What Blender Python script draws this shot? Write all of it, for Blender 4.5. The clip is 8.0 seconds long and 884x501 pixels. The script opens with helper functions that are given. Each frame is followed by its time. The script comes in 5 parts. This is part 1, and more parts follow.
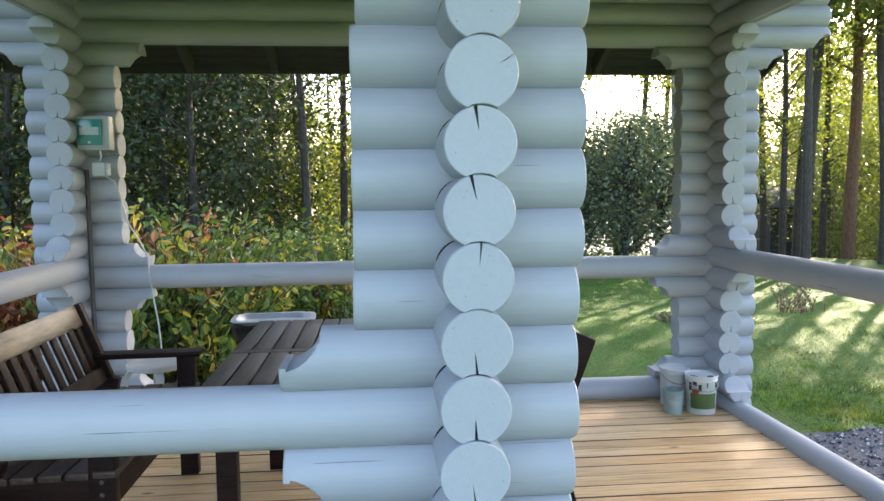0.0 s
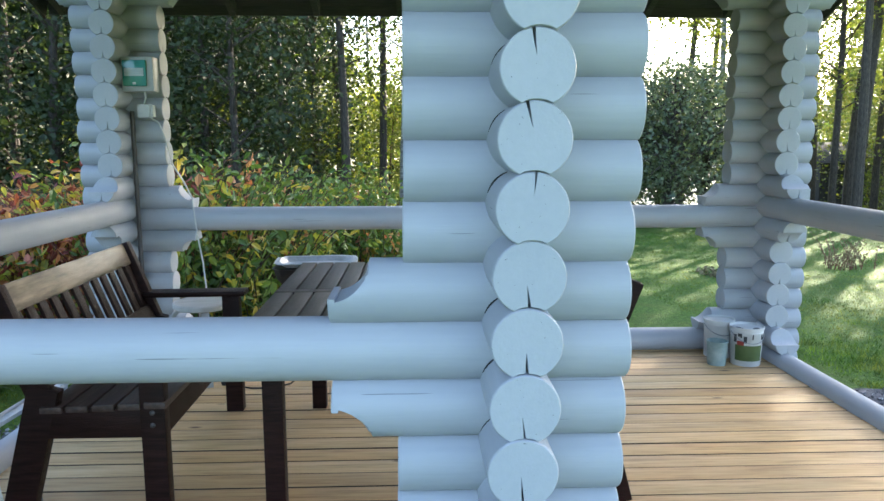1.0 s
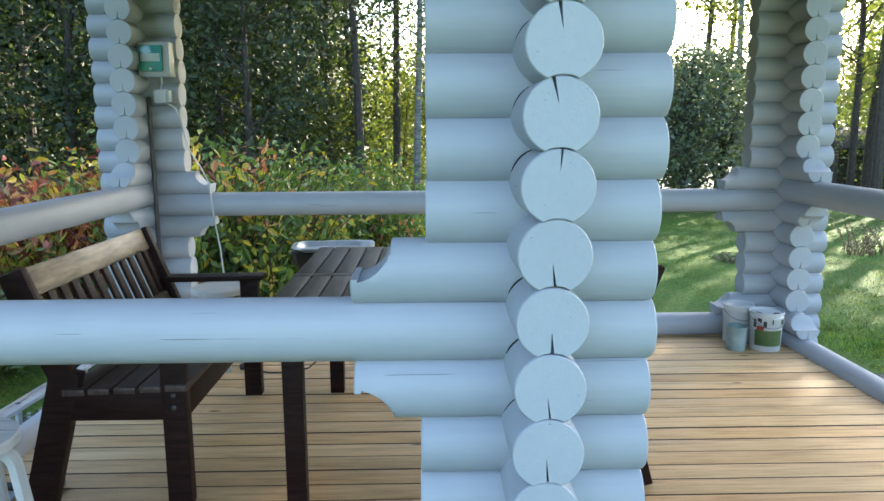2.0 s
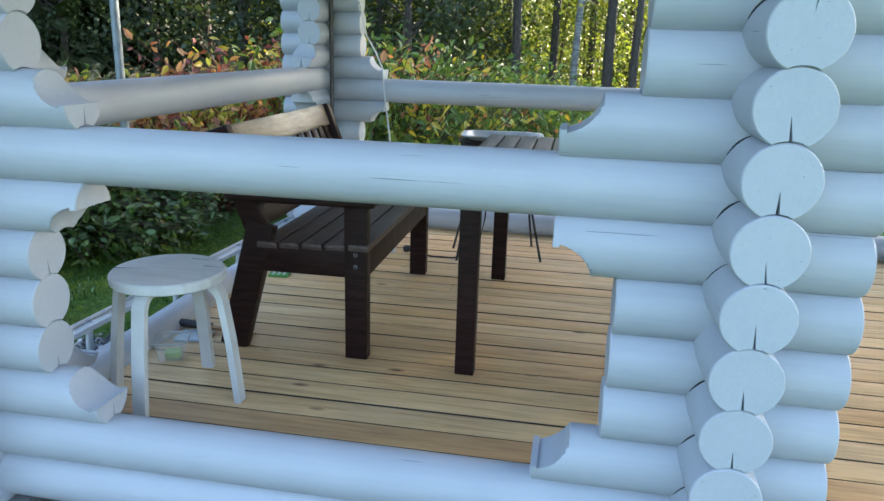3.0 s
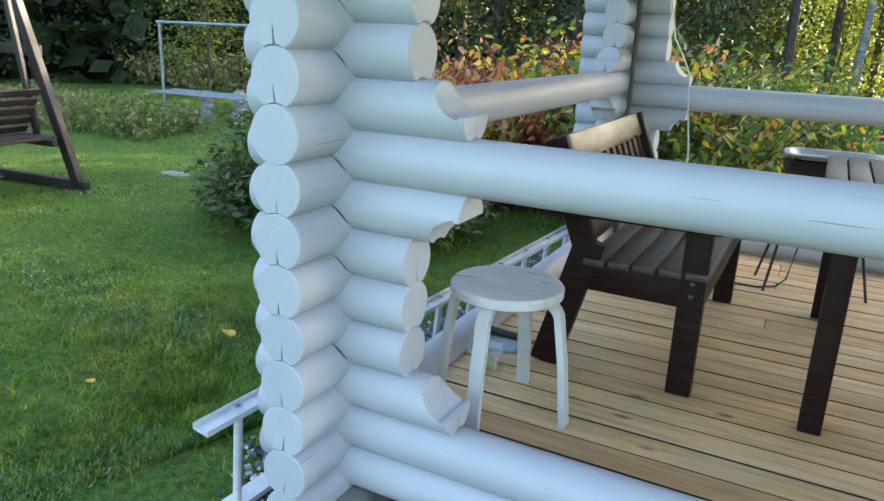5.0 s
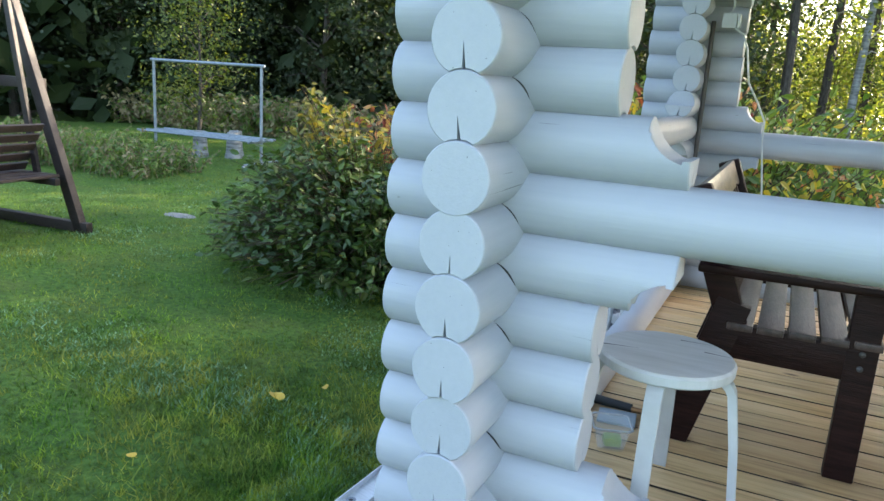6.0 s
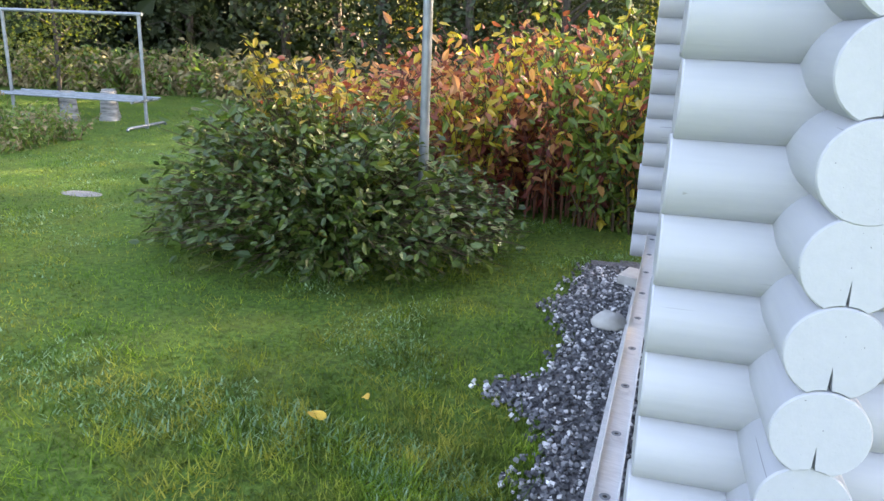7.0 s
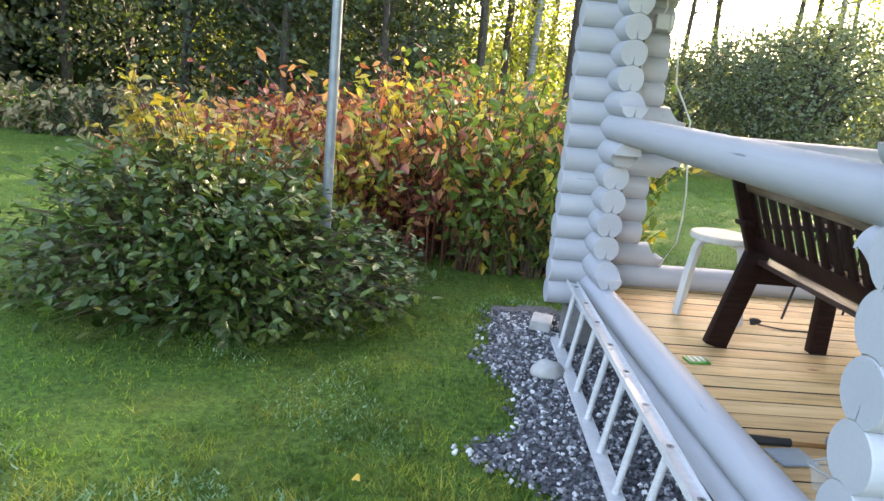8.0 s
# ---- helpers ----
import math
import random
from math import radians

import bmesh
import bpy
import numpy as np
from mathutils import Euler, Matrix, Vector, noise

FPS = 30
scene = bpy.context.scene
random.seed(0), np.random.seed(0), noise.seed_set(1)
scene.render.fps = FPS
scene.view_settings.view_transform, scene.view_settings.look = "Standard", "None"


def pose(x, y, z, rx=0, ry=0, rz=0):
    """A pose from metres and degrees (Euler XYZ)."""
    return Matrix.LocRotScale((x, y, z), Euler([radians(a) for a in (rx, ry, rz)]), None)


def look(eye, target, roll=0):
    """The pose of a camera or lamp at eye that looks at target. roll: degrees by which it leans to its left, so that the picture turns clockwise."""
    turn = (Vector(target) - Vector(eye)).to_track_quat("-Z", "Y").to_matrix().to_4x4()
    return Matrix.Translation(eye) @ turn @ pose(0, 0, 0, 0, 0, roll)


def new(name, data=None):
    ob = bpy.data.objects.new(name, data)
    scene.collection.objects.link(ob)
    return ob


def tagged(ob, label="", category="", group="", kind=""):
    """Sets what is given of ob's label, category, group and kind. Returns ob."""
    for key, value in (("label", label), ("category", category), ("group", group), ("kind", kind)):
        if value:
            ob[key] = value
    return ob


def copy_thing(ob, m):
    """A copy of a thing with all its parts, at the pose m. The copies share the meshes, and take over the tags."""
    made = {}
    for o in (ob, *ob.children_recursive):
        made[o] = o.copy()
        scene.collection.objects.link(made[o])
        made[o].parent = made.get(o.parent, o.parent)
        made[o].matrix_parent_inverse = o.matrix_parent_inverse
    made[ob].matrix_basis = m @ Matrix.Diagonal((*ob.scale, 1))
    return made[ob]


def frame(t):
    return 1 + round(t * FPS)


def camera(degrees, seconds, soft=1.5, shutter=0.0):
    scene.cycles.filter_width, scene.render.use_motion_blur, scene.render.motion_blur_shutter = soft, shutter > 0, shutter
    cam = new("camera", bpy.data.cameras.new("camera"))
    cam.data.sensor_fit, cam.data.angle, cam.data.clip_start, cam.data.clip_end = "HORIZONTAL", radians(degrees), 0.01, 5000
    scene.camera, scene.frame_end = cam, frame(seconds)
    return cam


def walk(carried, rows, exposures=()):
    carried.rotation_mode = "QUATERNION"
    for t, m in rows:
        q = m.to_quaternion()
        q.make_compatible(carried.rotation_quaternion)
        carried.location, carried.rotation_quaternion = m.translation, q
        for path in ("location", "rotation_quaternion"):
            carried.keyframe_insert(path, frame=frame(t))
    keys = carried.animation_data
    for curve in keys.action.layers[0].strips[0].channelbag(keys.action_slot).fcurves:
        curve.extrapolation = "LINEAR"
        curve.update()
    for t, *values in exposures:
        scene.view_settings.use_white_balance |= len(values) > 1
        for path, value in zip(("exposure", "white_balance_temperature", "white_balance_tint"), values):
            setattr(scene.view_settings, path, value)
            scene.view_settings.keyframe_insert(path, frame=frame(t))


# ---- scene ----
cam = camera(62.5, 8.0)
PATH = [
    (0, (-0.171, -1.654, 1.377), (0.004, 0.332, 1.212), -0.6),
    (0.5, (-0.185, -1.618, 1.337), (-0.107, 0.364, 1.08), -0.2),
    (1, (-0.199, -1.622, 1.327), (-0.127, 0.355, 1.036), -0.1),
    (1.2, (-0.199, -1.61, 1.327), (-0.106, 0.366, 1.033), 0.0),
    (2.3, (-0.255, -1.609, 1.276), (-0.296, 0.358, 0.921), -0.6),
    (2.5, (-0.3, -1.621, 1.225), (-0.447, 0.335, 0.833), 0.3),
    (3, (-0.361, -1.638, 1.159), (-0.693, 0.257, 0.614), 1.7),
    (3.5, (-0.401, -1.666, 1.161), (-0.867, 0.195, 0.597), 1.8),
    (4, (-0.502, -1.713, 1.136), (-1.264, 0.028, 0.513), 1.4),
    (4.2, (-0.545, -1.749, 1.141), (-1.424, -0.067, 0.512), 0.4),
    (5.3, (-0.935, -1.544, 1.195), (-1.823, 0.163, 0.649), 3.3),
    (5.5, (-1.038, -1.512, 1.185), (-1.957, 0.187, 0.666), 3.4),
    (6, (-1.383, -1.547, 1.12), (-2.208, 0.217, 0.662), 3.6),
    (6.5, (-1.831, -1.501, 1.105), (-2.497, 0.305, 0.563), 3.2),
    (7, (-2.291, -1.351, 1.098), (-2.76, 0.504, 0.517), 2.2),
    (7.5, (-2.714, -1.301, 1.056), (-2.956, 0.605, 0.501), 4.2),
    (8, (-3.134, -1.266, 1.111), (-3.015, 0.678, 0.654), 5.3),
]
walk(cam, [(t, look(eye, target, roll)) for t, eye, target, roll in PATH],
     exposures=[(0, 3.2, 6800, 16), (1, 3.18, 6350, 10.5), (2.5, 3.2, 6380, 8.5), (3.5, 3.34, 6720, 10), (4, 3.4, 7150, 11), (5.5, 3.4, 6850, 9.5), (6.5, 3.48, 7150, 14), (7, 3.88, 8150, 22), (7.5, 4.10, 8200, 23), (8, 3.94, 7900, 18.5)])

# ---- world, sun, exposure ----
SUN_AZ, SUN_EL = radians(41), radians(23)   # clockwise from +y, and above the horizon
world = bpy.data.worlds.new("world")
scene.world = world
world.use_nodes = True
wn = world.node_tree.nodes
sky = wn.new("ShaderNodeTexSky")
sky.sky_type, sky.sun_disc = "NISHITA", False
sky.sun_elevation, sky.sun_rotation = SUN_EL, SUN_AZ
sky.air_density, sky.dust_density, sky.ozone_density = 1.0, 1.6, 1.0
world.node_tree.links.new(sky.outputs[0], wn["Background"].inputs[0])
wn["Background"].inputs[1].default_value = 0.112
sun = new("sun", bpy.data.lights.new("sun", "SUN"))
sun.data.energy, sun.data.angle, sun.data.color = 5.0, radians(0.6), (1.0, 0.88, 0.7)
to_sun = Vector((math.sin(SUN_AZ) * math.cos(SUN_EL), math.cos(SUN_AZ) * math.cos(SUN_EL), math.sin(SUN_EL)))
sun.matrix_world = look(to_sun * 60, (0, 0, 0))

# ---- materials ----


def nodes_of(name):
    m = bpy.data.materials.new(name)
    m.use_nodes = True
    nt = m.node_tree
    return m, nt, nt.nodes["Principled BSDF"]


def link(nt, a, b):
    nt.links.new(a, b)


def coords(nt, stretch=(1, 1, 1), local=True):
    """Object or world coordinates, shifted by a random amount for each object."""
    tc = nt.nodes.new("ShaderNodeTexCoord")
    mp = nt.nodes.new("ShaderNodeMapping")
    mp.inputs["Scale"].default_value = stretch
    if local:
        oi = nt.nodes.new("ShaderNodeObjectInfo")
        mul = nt.nodes.new("ShaderNodeVectorMath")
        mul.operation = "MULTIPLY_ADD"
        link(nt, oi.outputs["Random"], mul.inputs[0])
        mul.inputs[1].default_value = (37.0, 71.0, 53.0)
        link(nt, tc.outputs["Object"], mul.inputs[2])
        link(nt, mul.outputs[0], mp.inputs[0])
    else:
        geo = nt.nodes.new("ShaderNodeNewGeometry")
        link(nt, geo.outputs["Position"], mp.inputs[0])
    return mp.outputs[0]


def noise_tex(nt, vec, scale, detail=4.0, rough=0.55):
    n = nt.nodes.new("ShaderNodeTexNoise")
    n.inputs["Scale"].default_value, n.inputs["Detail"].default_value, n.inputs["Roughness"].default_value = scale, detail, rough
    link(nt, vec, n.inputs["Vector"])
    return n.outputs["Fac"]


def ramp(nt, fac, stops):
    r = nt.nodes.new("ShaderNodeValToRGB")
    els = r.color_ramp.elements
    while len(els) < len(stops):
        els.new(0.5)
    for e, (p, c) in zip(els, stops):
        e.position, e.color = p, (*c, 1) if len(c) == 3 else c
    link(nt, fac, r.inputs[0])
    return r.outputs[0]


def mix(nt, fac, a, b, mode="MIX"):
    m = nt.nodes.new("ShaderNodeMix")
    m.data_type, m.blend_type = "RGBA", mode
    for value, socket in ((fac, m.inputs[0]), (a, m.inputs[6]), (b, m.inputs[7])):
        if isinstance(value, (int, float)):
            socket.default_value = value
        elif isinstance(value, tuple):
            socket.default_value = (*value, 1)
        else:
            link(nt, value, socket)
    return m.outputs[2]


def bump(nt, bsdf, height, strength, distance=0.01):
    b = nt.nodes.new("ShaderNodeBump")
    b.inputs["Strength"].default_value, b.inputs["Distance"].default_value = strength, distance
    link(nt, height, b.inputs["Height"])
    link(nt, b.outputs[0], bsdf.inputs["Normal"])


def surface(name, dark, light, scale=8.0, stretch=(1, 1, 1), rough=0.6, metal=0.0, relief=0.2, tint=0.0, big=0.25, local=True, spec=0.5):
    """A surface that wanders between two colours at two scales, with fine relief."""
    m, nt, p = nodes_of(name)
    v = coords(nt, stretch, local)
    fine = noise_tex(nt, v, scale, 6.0)
    col = ramp(nt, fine, [(0.3, dark), (0.72, light)])
    wide = noise_tex(nt, v, scale * 0.17, 3.0)
    col = mix(nt, big, col, ramp(nt, wide, [(0.3, (0.55, 0.55, 0.55)), (0.7, (1, 1, 1))]), "MULTIPLY")
    if tint:
        oi = nt.nodes.new("ShaderNodeObjectInfo")
        col = mix(nt, tint, col, ramp(nt, oi.outputs["Random"], [(0, (0.6, 0.57, 0.52)), (0.5, (0.9, 0.9, 0.9)), (1, (1, 0.98, 0.92))]), "MULTIPLY")
    link(nt, col, p.inputs["Base Color"])
    link(nt, ramp(nt, wide, [(0.2, (rough * 0.8,) * 3), (0.8, (min(1, rough * 1.15),) * 3)]), p.inputs["Roughness"])
    p.inputs["Metallic"].default_value = metal
    p.inputs["Specular IOR Level"].default_value = spec
    if relief:
        bump(nt, p, noise_tex(nt, v, scale * 3.5, 5.0), relief)
    return m


def paint_material():
    """Pale grey-blue opaque stain on round logs: streaks along the grain, hairline checks, scuffs."""
    m, nt, p = nodes_of("pale_grey_log_paint")
    v = coords(nt, (1.2, 26, 26))
    v2 = coords(nt, (1, 1, 1))
    grain = noise_tex(nt, v, 3.0, 6.0)
    col = ramp(nt, grain, [(0.25, (0.43, 0.445, 0.482)), (0.75, (0.46, 0.474, 0.508))])
    blot = noise_tex(nt, v2, 5.0, 4.0)
    col = mix(nt, 0.3, col, ramp(nt, blot, [(0.3, (0.8, 0.82, 0.85)), (0.7, (1, 1, 1))]), "MULTIPLY")
    v3 = coords(nt, (2.6, 150, 150))
    check = noise_tex(nt, v3, 1.0, 2.0)
    mask = ramp(nt, check, [(0.735, (0, 0, 0)), (0.75, (0.8, 0.8, 0.8))])
    col = mix(nt, mask, col, (0.144, 0.151, 0.16))
    v4 = coords(nt, (9, 30, 30))
    scuff = ramp(nt, noise_tex(nt, v4, 1.6, 3.0), [(0.765, (0, 0, 0)), (0.79, (1, 1, 1))])
    col = mix(nt, scuff, col, (0.288, 0.288, 0.284))
    oi = nt.nodes.new("ShaderNodeObjectInfo")
    col = mix(nt, 0.5, col, ramp(nt, oi.outputs["Random"], [(0, (0.88, 0.89, 0.9)), (1, (1, 1, 1))]), "MULTIPLY")
    link(nt, col, p.inputs["Base Color"])
    p.inputs["Roughness"].default_value = 0.52
    bump(nt, p, noise_tex(nt, coords(nt, (2, 40, 40)), 4.0, 6.0), 0.12, 0.006)
    return m


def deck_material():
    """Honey-coloured treated pine: grain along the board, knots, each board its own tone, worn grey patches."""
    m, nt, p = nodes_of("pine_deck_board")
    v = coords(nt, (1.0, 17, 17))
    grain = noise_tex(nt, v, 3.2, 8.0, 0.66)
    col = ramp(nt, grain, [(0.28, (0.36, 0.2, 0.085)), (0.48, (0.68, 0.45, 0.22)), (0.75, (0.82, 0.6, 0.34))])
    stain = ramp(nt, noise_tex(nt, coords(nt, (1.5, 7, 7)), 1.4, 5.0), [(0.5, (0, 0, 0)), (0.72, (0.4, 0.4, 0.4))])
    col = mix(nt, stain, col, (0.3, 0.17, 0.075))
    vo = nt.nodes.new("ShaderNodeTexVoronoi")
    vo.inputs["Scale"].default_value = 2.1
    link(nt, coords(nt, (1.0, 2.6, 2.6)), vo.inputs["Vector"])
    knot = ramp(nt, vo.outputs["Distance"], [(0.03, (1, 1, 1)), (0.085, (0, 0, 0))])
    col = mix(nt, knot, col, (0.138, 0.0586, 0.0199))
    worn = ramp(nt, noise_tex(nt, coords(nt, (1, 1, 1), False), 1.7, 4.0), [(0.42, (0, 0, 0)), (0.68, (0.645, 0.586, 0.496))])
    col = mix(nt, worn, col, mix(nt, 0.6, col, (0.499, 0.399, 0.271)))
    oi = nt.nodes.new("ShaderNodeObjectInfo")
    col = mix(nt, 0.75, col, ramp(nt, oi.outputs["Random"], [(0, (0.72, 0.6, 0.47)), (0.25, (0.95, 0.9, 0.82)), (0.5, (1, 0.98, 0.92)), (0.75, (0.9, 0.78, 0.62)), (1, (0.86, 0.82, 0.78))]), "MULTIPLY")
    link(nt, col, p.inputs["Base Color"])
    p.inputs["Roughness"].default_value = 0.55
    bump(nt, p, grain, 0.25, 0.004)
    return m


def leaf_material(name, colours, translucency=0.35, rough=0.45):
    """Leaves, each with a colour of its own, that let light through."""
    m, nt, p = nodes_of(name)
    geo = nt.nodes.new("ShaderNodeNewGeometry")
    n = len(colours)
    col = ramp(nt, geo.outputs["Random Per Island"], [(i / max(1, n - 1), c) for i, c in enumerate(colours)])
    patch = noise_tex(nt, coords(nt, (1, 1, 1)), 1.3, 2.0)
    col = mix(nt, 0.5, col, ramp(nt, patch, [(0.35, (0.6, 0.66, 0.6)), (0.65, (1.0, 1.0, 1.0))]), "MULTIPLY")
    link(nt, col, p.inputs["Base Color"])
    p.inputs["Roughness"].default_value = rough
    tr = nt.nodes.new("ShaderNodeBsdfTranslucent")
    link(nt, mix(nt, 1.0, col, (1.5, 1.45, 0.8), "MULTIPLY"), tr.inputs["Color"])
    ms = nt.nodes.new("ShaderNodeMixShader")
    ms.inputs[0].default_value = translucency
    link(nt, p.outputs[0], ms.inputs[1])
    link(nt, tr.outputs[0], ms.inputs[2])
    link(nt, ms.outputs[0], nt.nodes["Material Output"].inputs["Surface"])
    return m


def glass_material(name, colour, rough=0.03, alpha=1.0):
    m, nt, p = nodes_of(name)
    p.inputs["Base Color"].default_value = (*colour, 1)
    p.inputs["Roughness"].default_value = rough
    p.inputs["Transmission Weight"].default_value = alpha
    if alpha < 0.5:
        p.inputs["Transmission Weight"].default_value, p.inputs["Alpha"].default_value = 0.0, alpha
    p.inputs["IOR"].default_value = 1.45
    return m


def lawn_material():
    m, nt, p = nodes_of("lawn_ground")
    v = coords(nt, (1, 1, 1), False)
    a = noise_tex(nt, v, 0.55, 4.0)
    b = noise_tex(nt, v, 26.0, 5.0)
    c = noise_tex(nt, v, 2.6, 4.0)
    col = ramp(nt, b, [(0.3, (0.0312, 0.0653, 0.0114)), (0.55, (0.0781, 0.1534, 0.0241)), (0.75, (0.142, 0.2272, 0.0426))])
    dry = ramp(nt, c, [(0.45, (0, 0, 0)), (0.7, (0.59, 0.583, 0.513))])
    col = mix(nt, dry, col, mix(nt, 0.65, col, (0.135, 0.14, 0.034)))
    col = mix(nt, 0.6, col, ramp(nt, a, [(0.35, (0.5, 0.62, 0.5)), (0.65, (1.1, 1.05, 1))]), "MULTIPLY")
    link(nt, col, p.inputs["Base Color"])
    p.inputs["Roughness"].default_value = 0.85
    p.inputs["Specular IOR Level"].default_value = 0.2
    bump(nt, p, noise_tex(nt, v, 60.0, 4.0), 0.8, 0.03)
    return m


def grass_material():
    """Blades in green, with patches that turn yellow-green and mossy."""
    m, nt, p = nodes_of("grass_blades")
    geo = nt.nodes.new("ShaderNodeNewGeometry")
    v = coords(nt, (1, 1, 1), False)
    lush = ramp(nt, geo.outputs["Random Per Island"], [(0, (0.042, 0.105, 0.014)), (0.5, (0.1, 0.2, 0.026)), (1, (0.19, 0.3, 0.05))])
    dry = ramp(nt, geo.outputs["Random Per Island"], [(0, (0.1065, 0.1349, 0.0256)), (0.5, (0.1775, 0.2059, 0.0426)), (1, (0.284, 0.284, 0.0781))])
    patch = ramp(nt, noise_tex(nt, v, 1.7, 5.0, 0.64), [(0.43, (0, 0, 0)), (0.6, (0.95, 0.93, 0.86))])
    col = mix(nt, patch, lush, dry)
    col = mix(nt, 0.7, col, ramp(nt, noise_tex(nt, v, 1.1, 4.0, 0.6), [(0.36, (0.46, 0.56, 0.48)), (0.6, (1.2, 1.15, 1.05))]), "MULTIPLY")
    col = mix(nt, 0.85, col, ramp(nt, noise_tex(nt, v, 5.4, 5.0, 0.68), [(0.4, (0.36, 0.5, 0.5)), (0.5, (0.92, 0.95, 0.9)), (0.6, (1.6, 1.4, 1.15))]), "MULTIPLY")
    link(nt, col, p.inputs["Base Color"])
    p.inputs["Roughness"].default_value = 0.75
    p.inputs["Specular IOR Level"].default_value = 0.1
    tr = nt.nodes.new("ShaderNodeBsdfTranslucent")
    link(nt, mix(nt, 1.0, col, (1.3, 1.3, 0.8), "MULTIPLY"), tr.inputs["Color"])
    ms = nt.nodes.new("ShaderNodeMixShader")
    ms.inputs[0].default_value = 0.3
    link(nt, p.outputs[0], ms.inputs[1])
    link(nt, tr.outputs[0], ms.inputs[2])
    link(nt, ms.outputs[0], nt.nodes["Material Output"].inputs["Surface"])
    return m


# shade of the narrow deck gaps, put into the colour of the board edges
GAP_SHADE = surface("gap_shade_board_edge", (0.02, 0.013, 0.008), (0.06, 0.04, 0.025), 9.0, (1, 8, 8), 0.9)
PAINT = paint_material()
DECK = deck_material()
BROWN = surface("dark_brown_wood_stain", (0.012, 0.0045, 0.0038), (0.034, 0.0135, 0.0112), 5.0, (1.5, 14, 14), 0.45, relief=0.25, tint=0.4, big=0.4, spec=0.14)
SEATBROWN = surface("sun_faded_brown_seat_slat", (0.035, 0.019, 0.017), (0.1, 0.06, 0.052), 5.0, (14, 1.5, 14), 0.36, relief=0.25, tint=0.4, big=0.5)
WORN = surface("worn_bare_top_rail", (0.0865, 0.0567, 0.0398), (0.38, 0.29, 0.2), 4.0, (6, 1.2, 8), 0.3, relief=0.2, big=0.6)
STOOLW = surface("chalky_white_stool_paint", (0.51, 0.51, 0.493), (0.663, 0.663, 0.646), 6.0, (1, 5, 1), 0.5, relief=0.15, big=0.35)
SEATW = surface("weathered_white_stool_seat", (0.52, 0.52, 0.5), (0.66, 0.66, 0.65), 5.0, (1, 7, 1), 0.5, relief=0.2, big=0.3)
CRACK = surface("dark_crack", (0.0144, 0.0144, 0.0144), (0.036, 0.036, 0.036), 9.0, rough=0.9)
ALU = surface("aluminium", (0.56, 0.57, 0.58), (0.72, 0.73, 0.74), 9.0, (1, 20, 20), 0.45, 0.1, 0.1)
FOIL = surface("aluminium_foil", (0.595, 0.603, 0.612), (0.748, 0.756, 0.765), 14.0, (1, 1, 1), 0.32, 0.55, 0.6)
STEEL = surface("galvanised_steel", (0.194, 0.223, 0.252), (0.302, 0.331, 0.36), 12.0, (1, 1, 1), 0.5, 0.5, 0.15)
BLACK = surface("black_enamel", (0.00576, 0.00576, 0.00648), (0.0158, 0.0158, 0.0173), 10.0, rough=0.4, relief=0.1)
BLACKRUB = surface("black_rubber", (0.00864, 0.00864, 0.00864), (0.0216, 0.0216, 0.0216), 10.0, rough=0.7, relief=0.1)
CONC = surface("concrete", (0.144, 0.144, 0.144), (0.259, 0.259, 0.252), 14.0, rough=0.9, relief=0.5)
STONE = surface("white_stone", (0.303, 0.303, 0.296), (0.477, 0.477, 0.462), 9.0, rough=0.85, relief=0.5)
GRAVELG = surface("gravel_bed", (0.0325, 0.0325, 0.0364), (0.156, 0.156, 0.169), 60.0, rough=0.95, relief=0.8, local=False)
ROOFD = surface("roof_board_grey", (0.0396, 0.036, 0.0346), (0.072, 0.0662, 0.0634), 6.0, (1.5, 16, 16), 0.7, relief=0.25)
FELT = surface("bitumen_roofing", (0.0216, 0.0216, 0.023), (0.0432, 0.0432, 0.0446), 30.0, rough=0.95, relief=0.4)
PLASTIC = surface("white_plastic", (0.527, 0.535, 0.527), (0.629, 0.637, 0.629), 12.0, rough=0.4, relief=0.05)
BOXGREY = surface("grey_plastic_box", (0.4, 0.415, 0.42), (0.47, 0.485, 0.49), 12.0, rough=0.4, relief=0.05)
TEAL = surface("teal_tinted_cover", (0.04, 0.23, 0.22), (0.08, 0.34, 0.32), 5.0, rough=0.12, relief=0.02)
PALESTRIP = surface("pale_switch_strip", (0.425, 0.493, 0.51), (0.595, 0.646, 0.663), 16.0, (1, 1, 8), 0.3)
CONDUIT = surface("grey_conduit", (0.0864, 0.0756, 0.072), (0.137, 0.122, 0.119), 9.0, rough=0.6)
LABELG = surface("green_label", (0.0504, 0.0936, 0.0216), (0.115, 0.158, 0.0576), 9.0, rough=0.5)
RED = surface("red_label", (0.252, 0.0216, 0.0216), (0.36, 0.0432, 0.036), 9.0, rough=0.5)
DRIP = surface("dark_paint_drips", (0.0144, 0.018, 0.0216), (0.0432, 0.0504, 0.0576), 9.0, rough=0.5)
LIME = surface("lime_green_plastic", (0.036, 0.216, 0.0216), (0.0864, 0.324, 0.0432), 9.0, rough=0.35)
LIMEP = surface("lime_green_paint", (0.18, 0.302, 0.0288), (0.274, 0.396, 0.0576), 9.0, rough=0.3)
BLUEG = surface("grey_blue_plastic", (0.245, 0.302, 0.338), (0.331, 0.382, 0.418), 9.0, rough=0.35)
HANDLE = surface("varnished_handle", (0.23, 0.0936, 0.0288), (0.36, 0.173, 0.0576), 9.0, (1, 8, 8), 0.35)
CLEAR = glass_material("clear_plastic", (0.78, 0.82, 0.82), 0.1, 0.16)
AMBER = glass_material("amber_glass", (0.75, 0.42, 0.1), 0.15, 0.7)
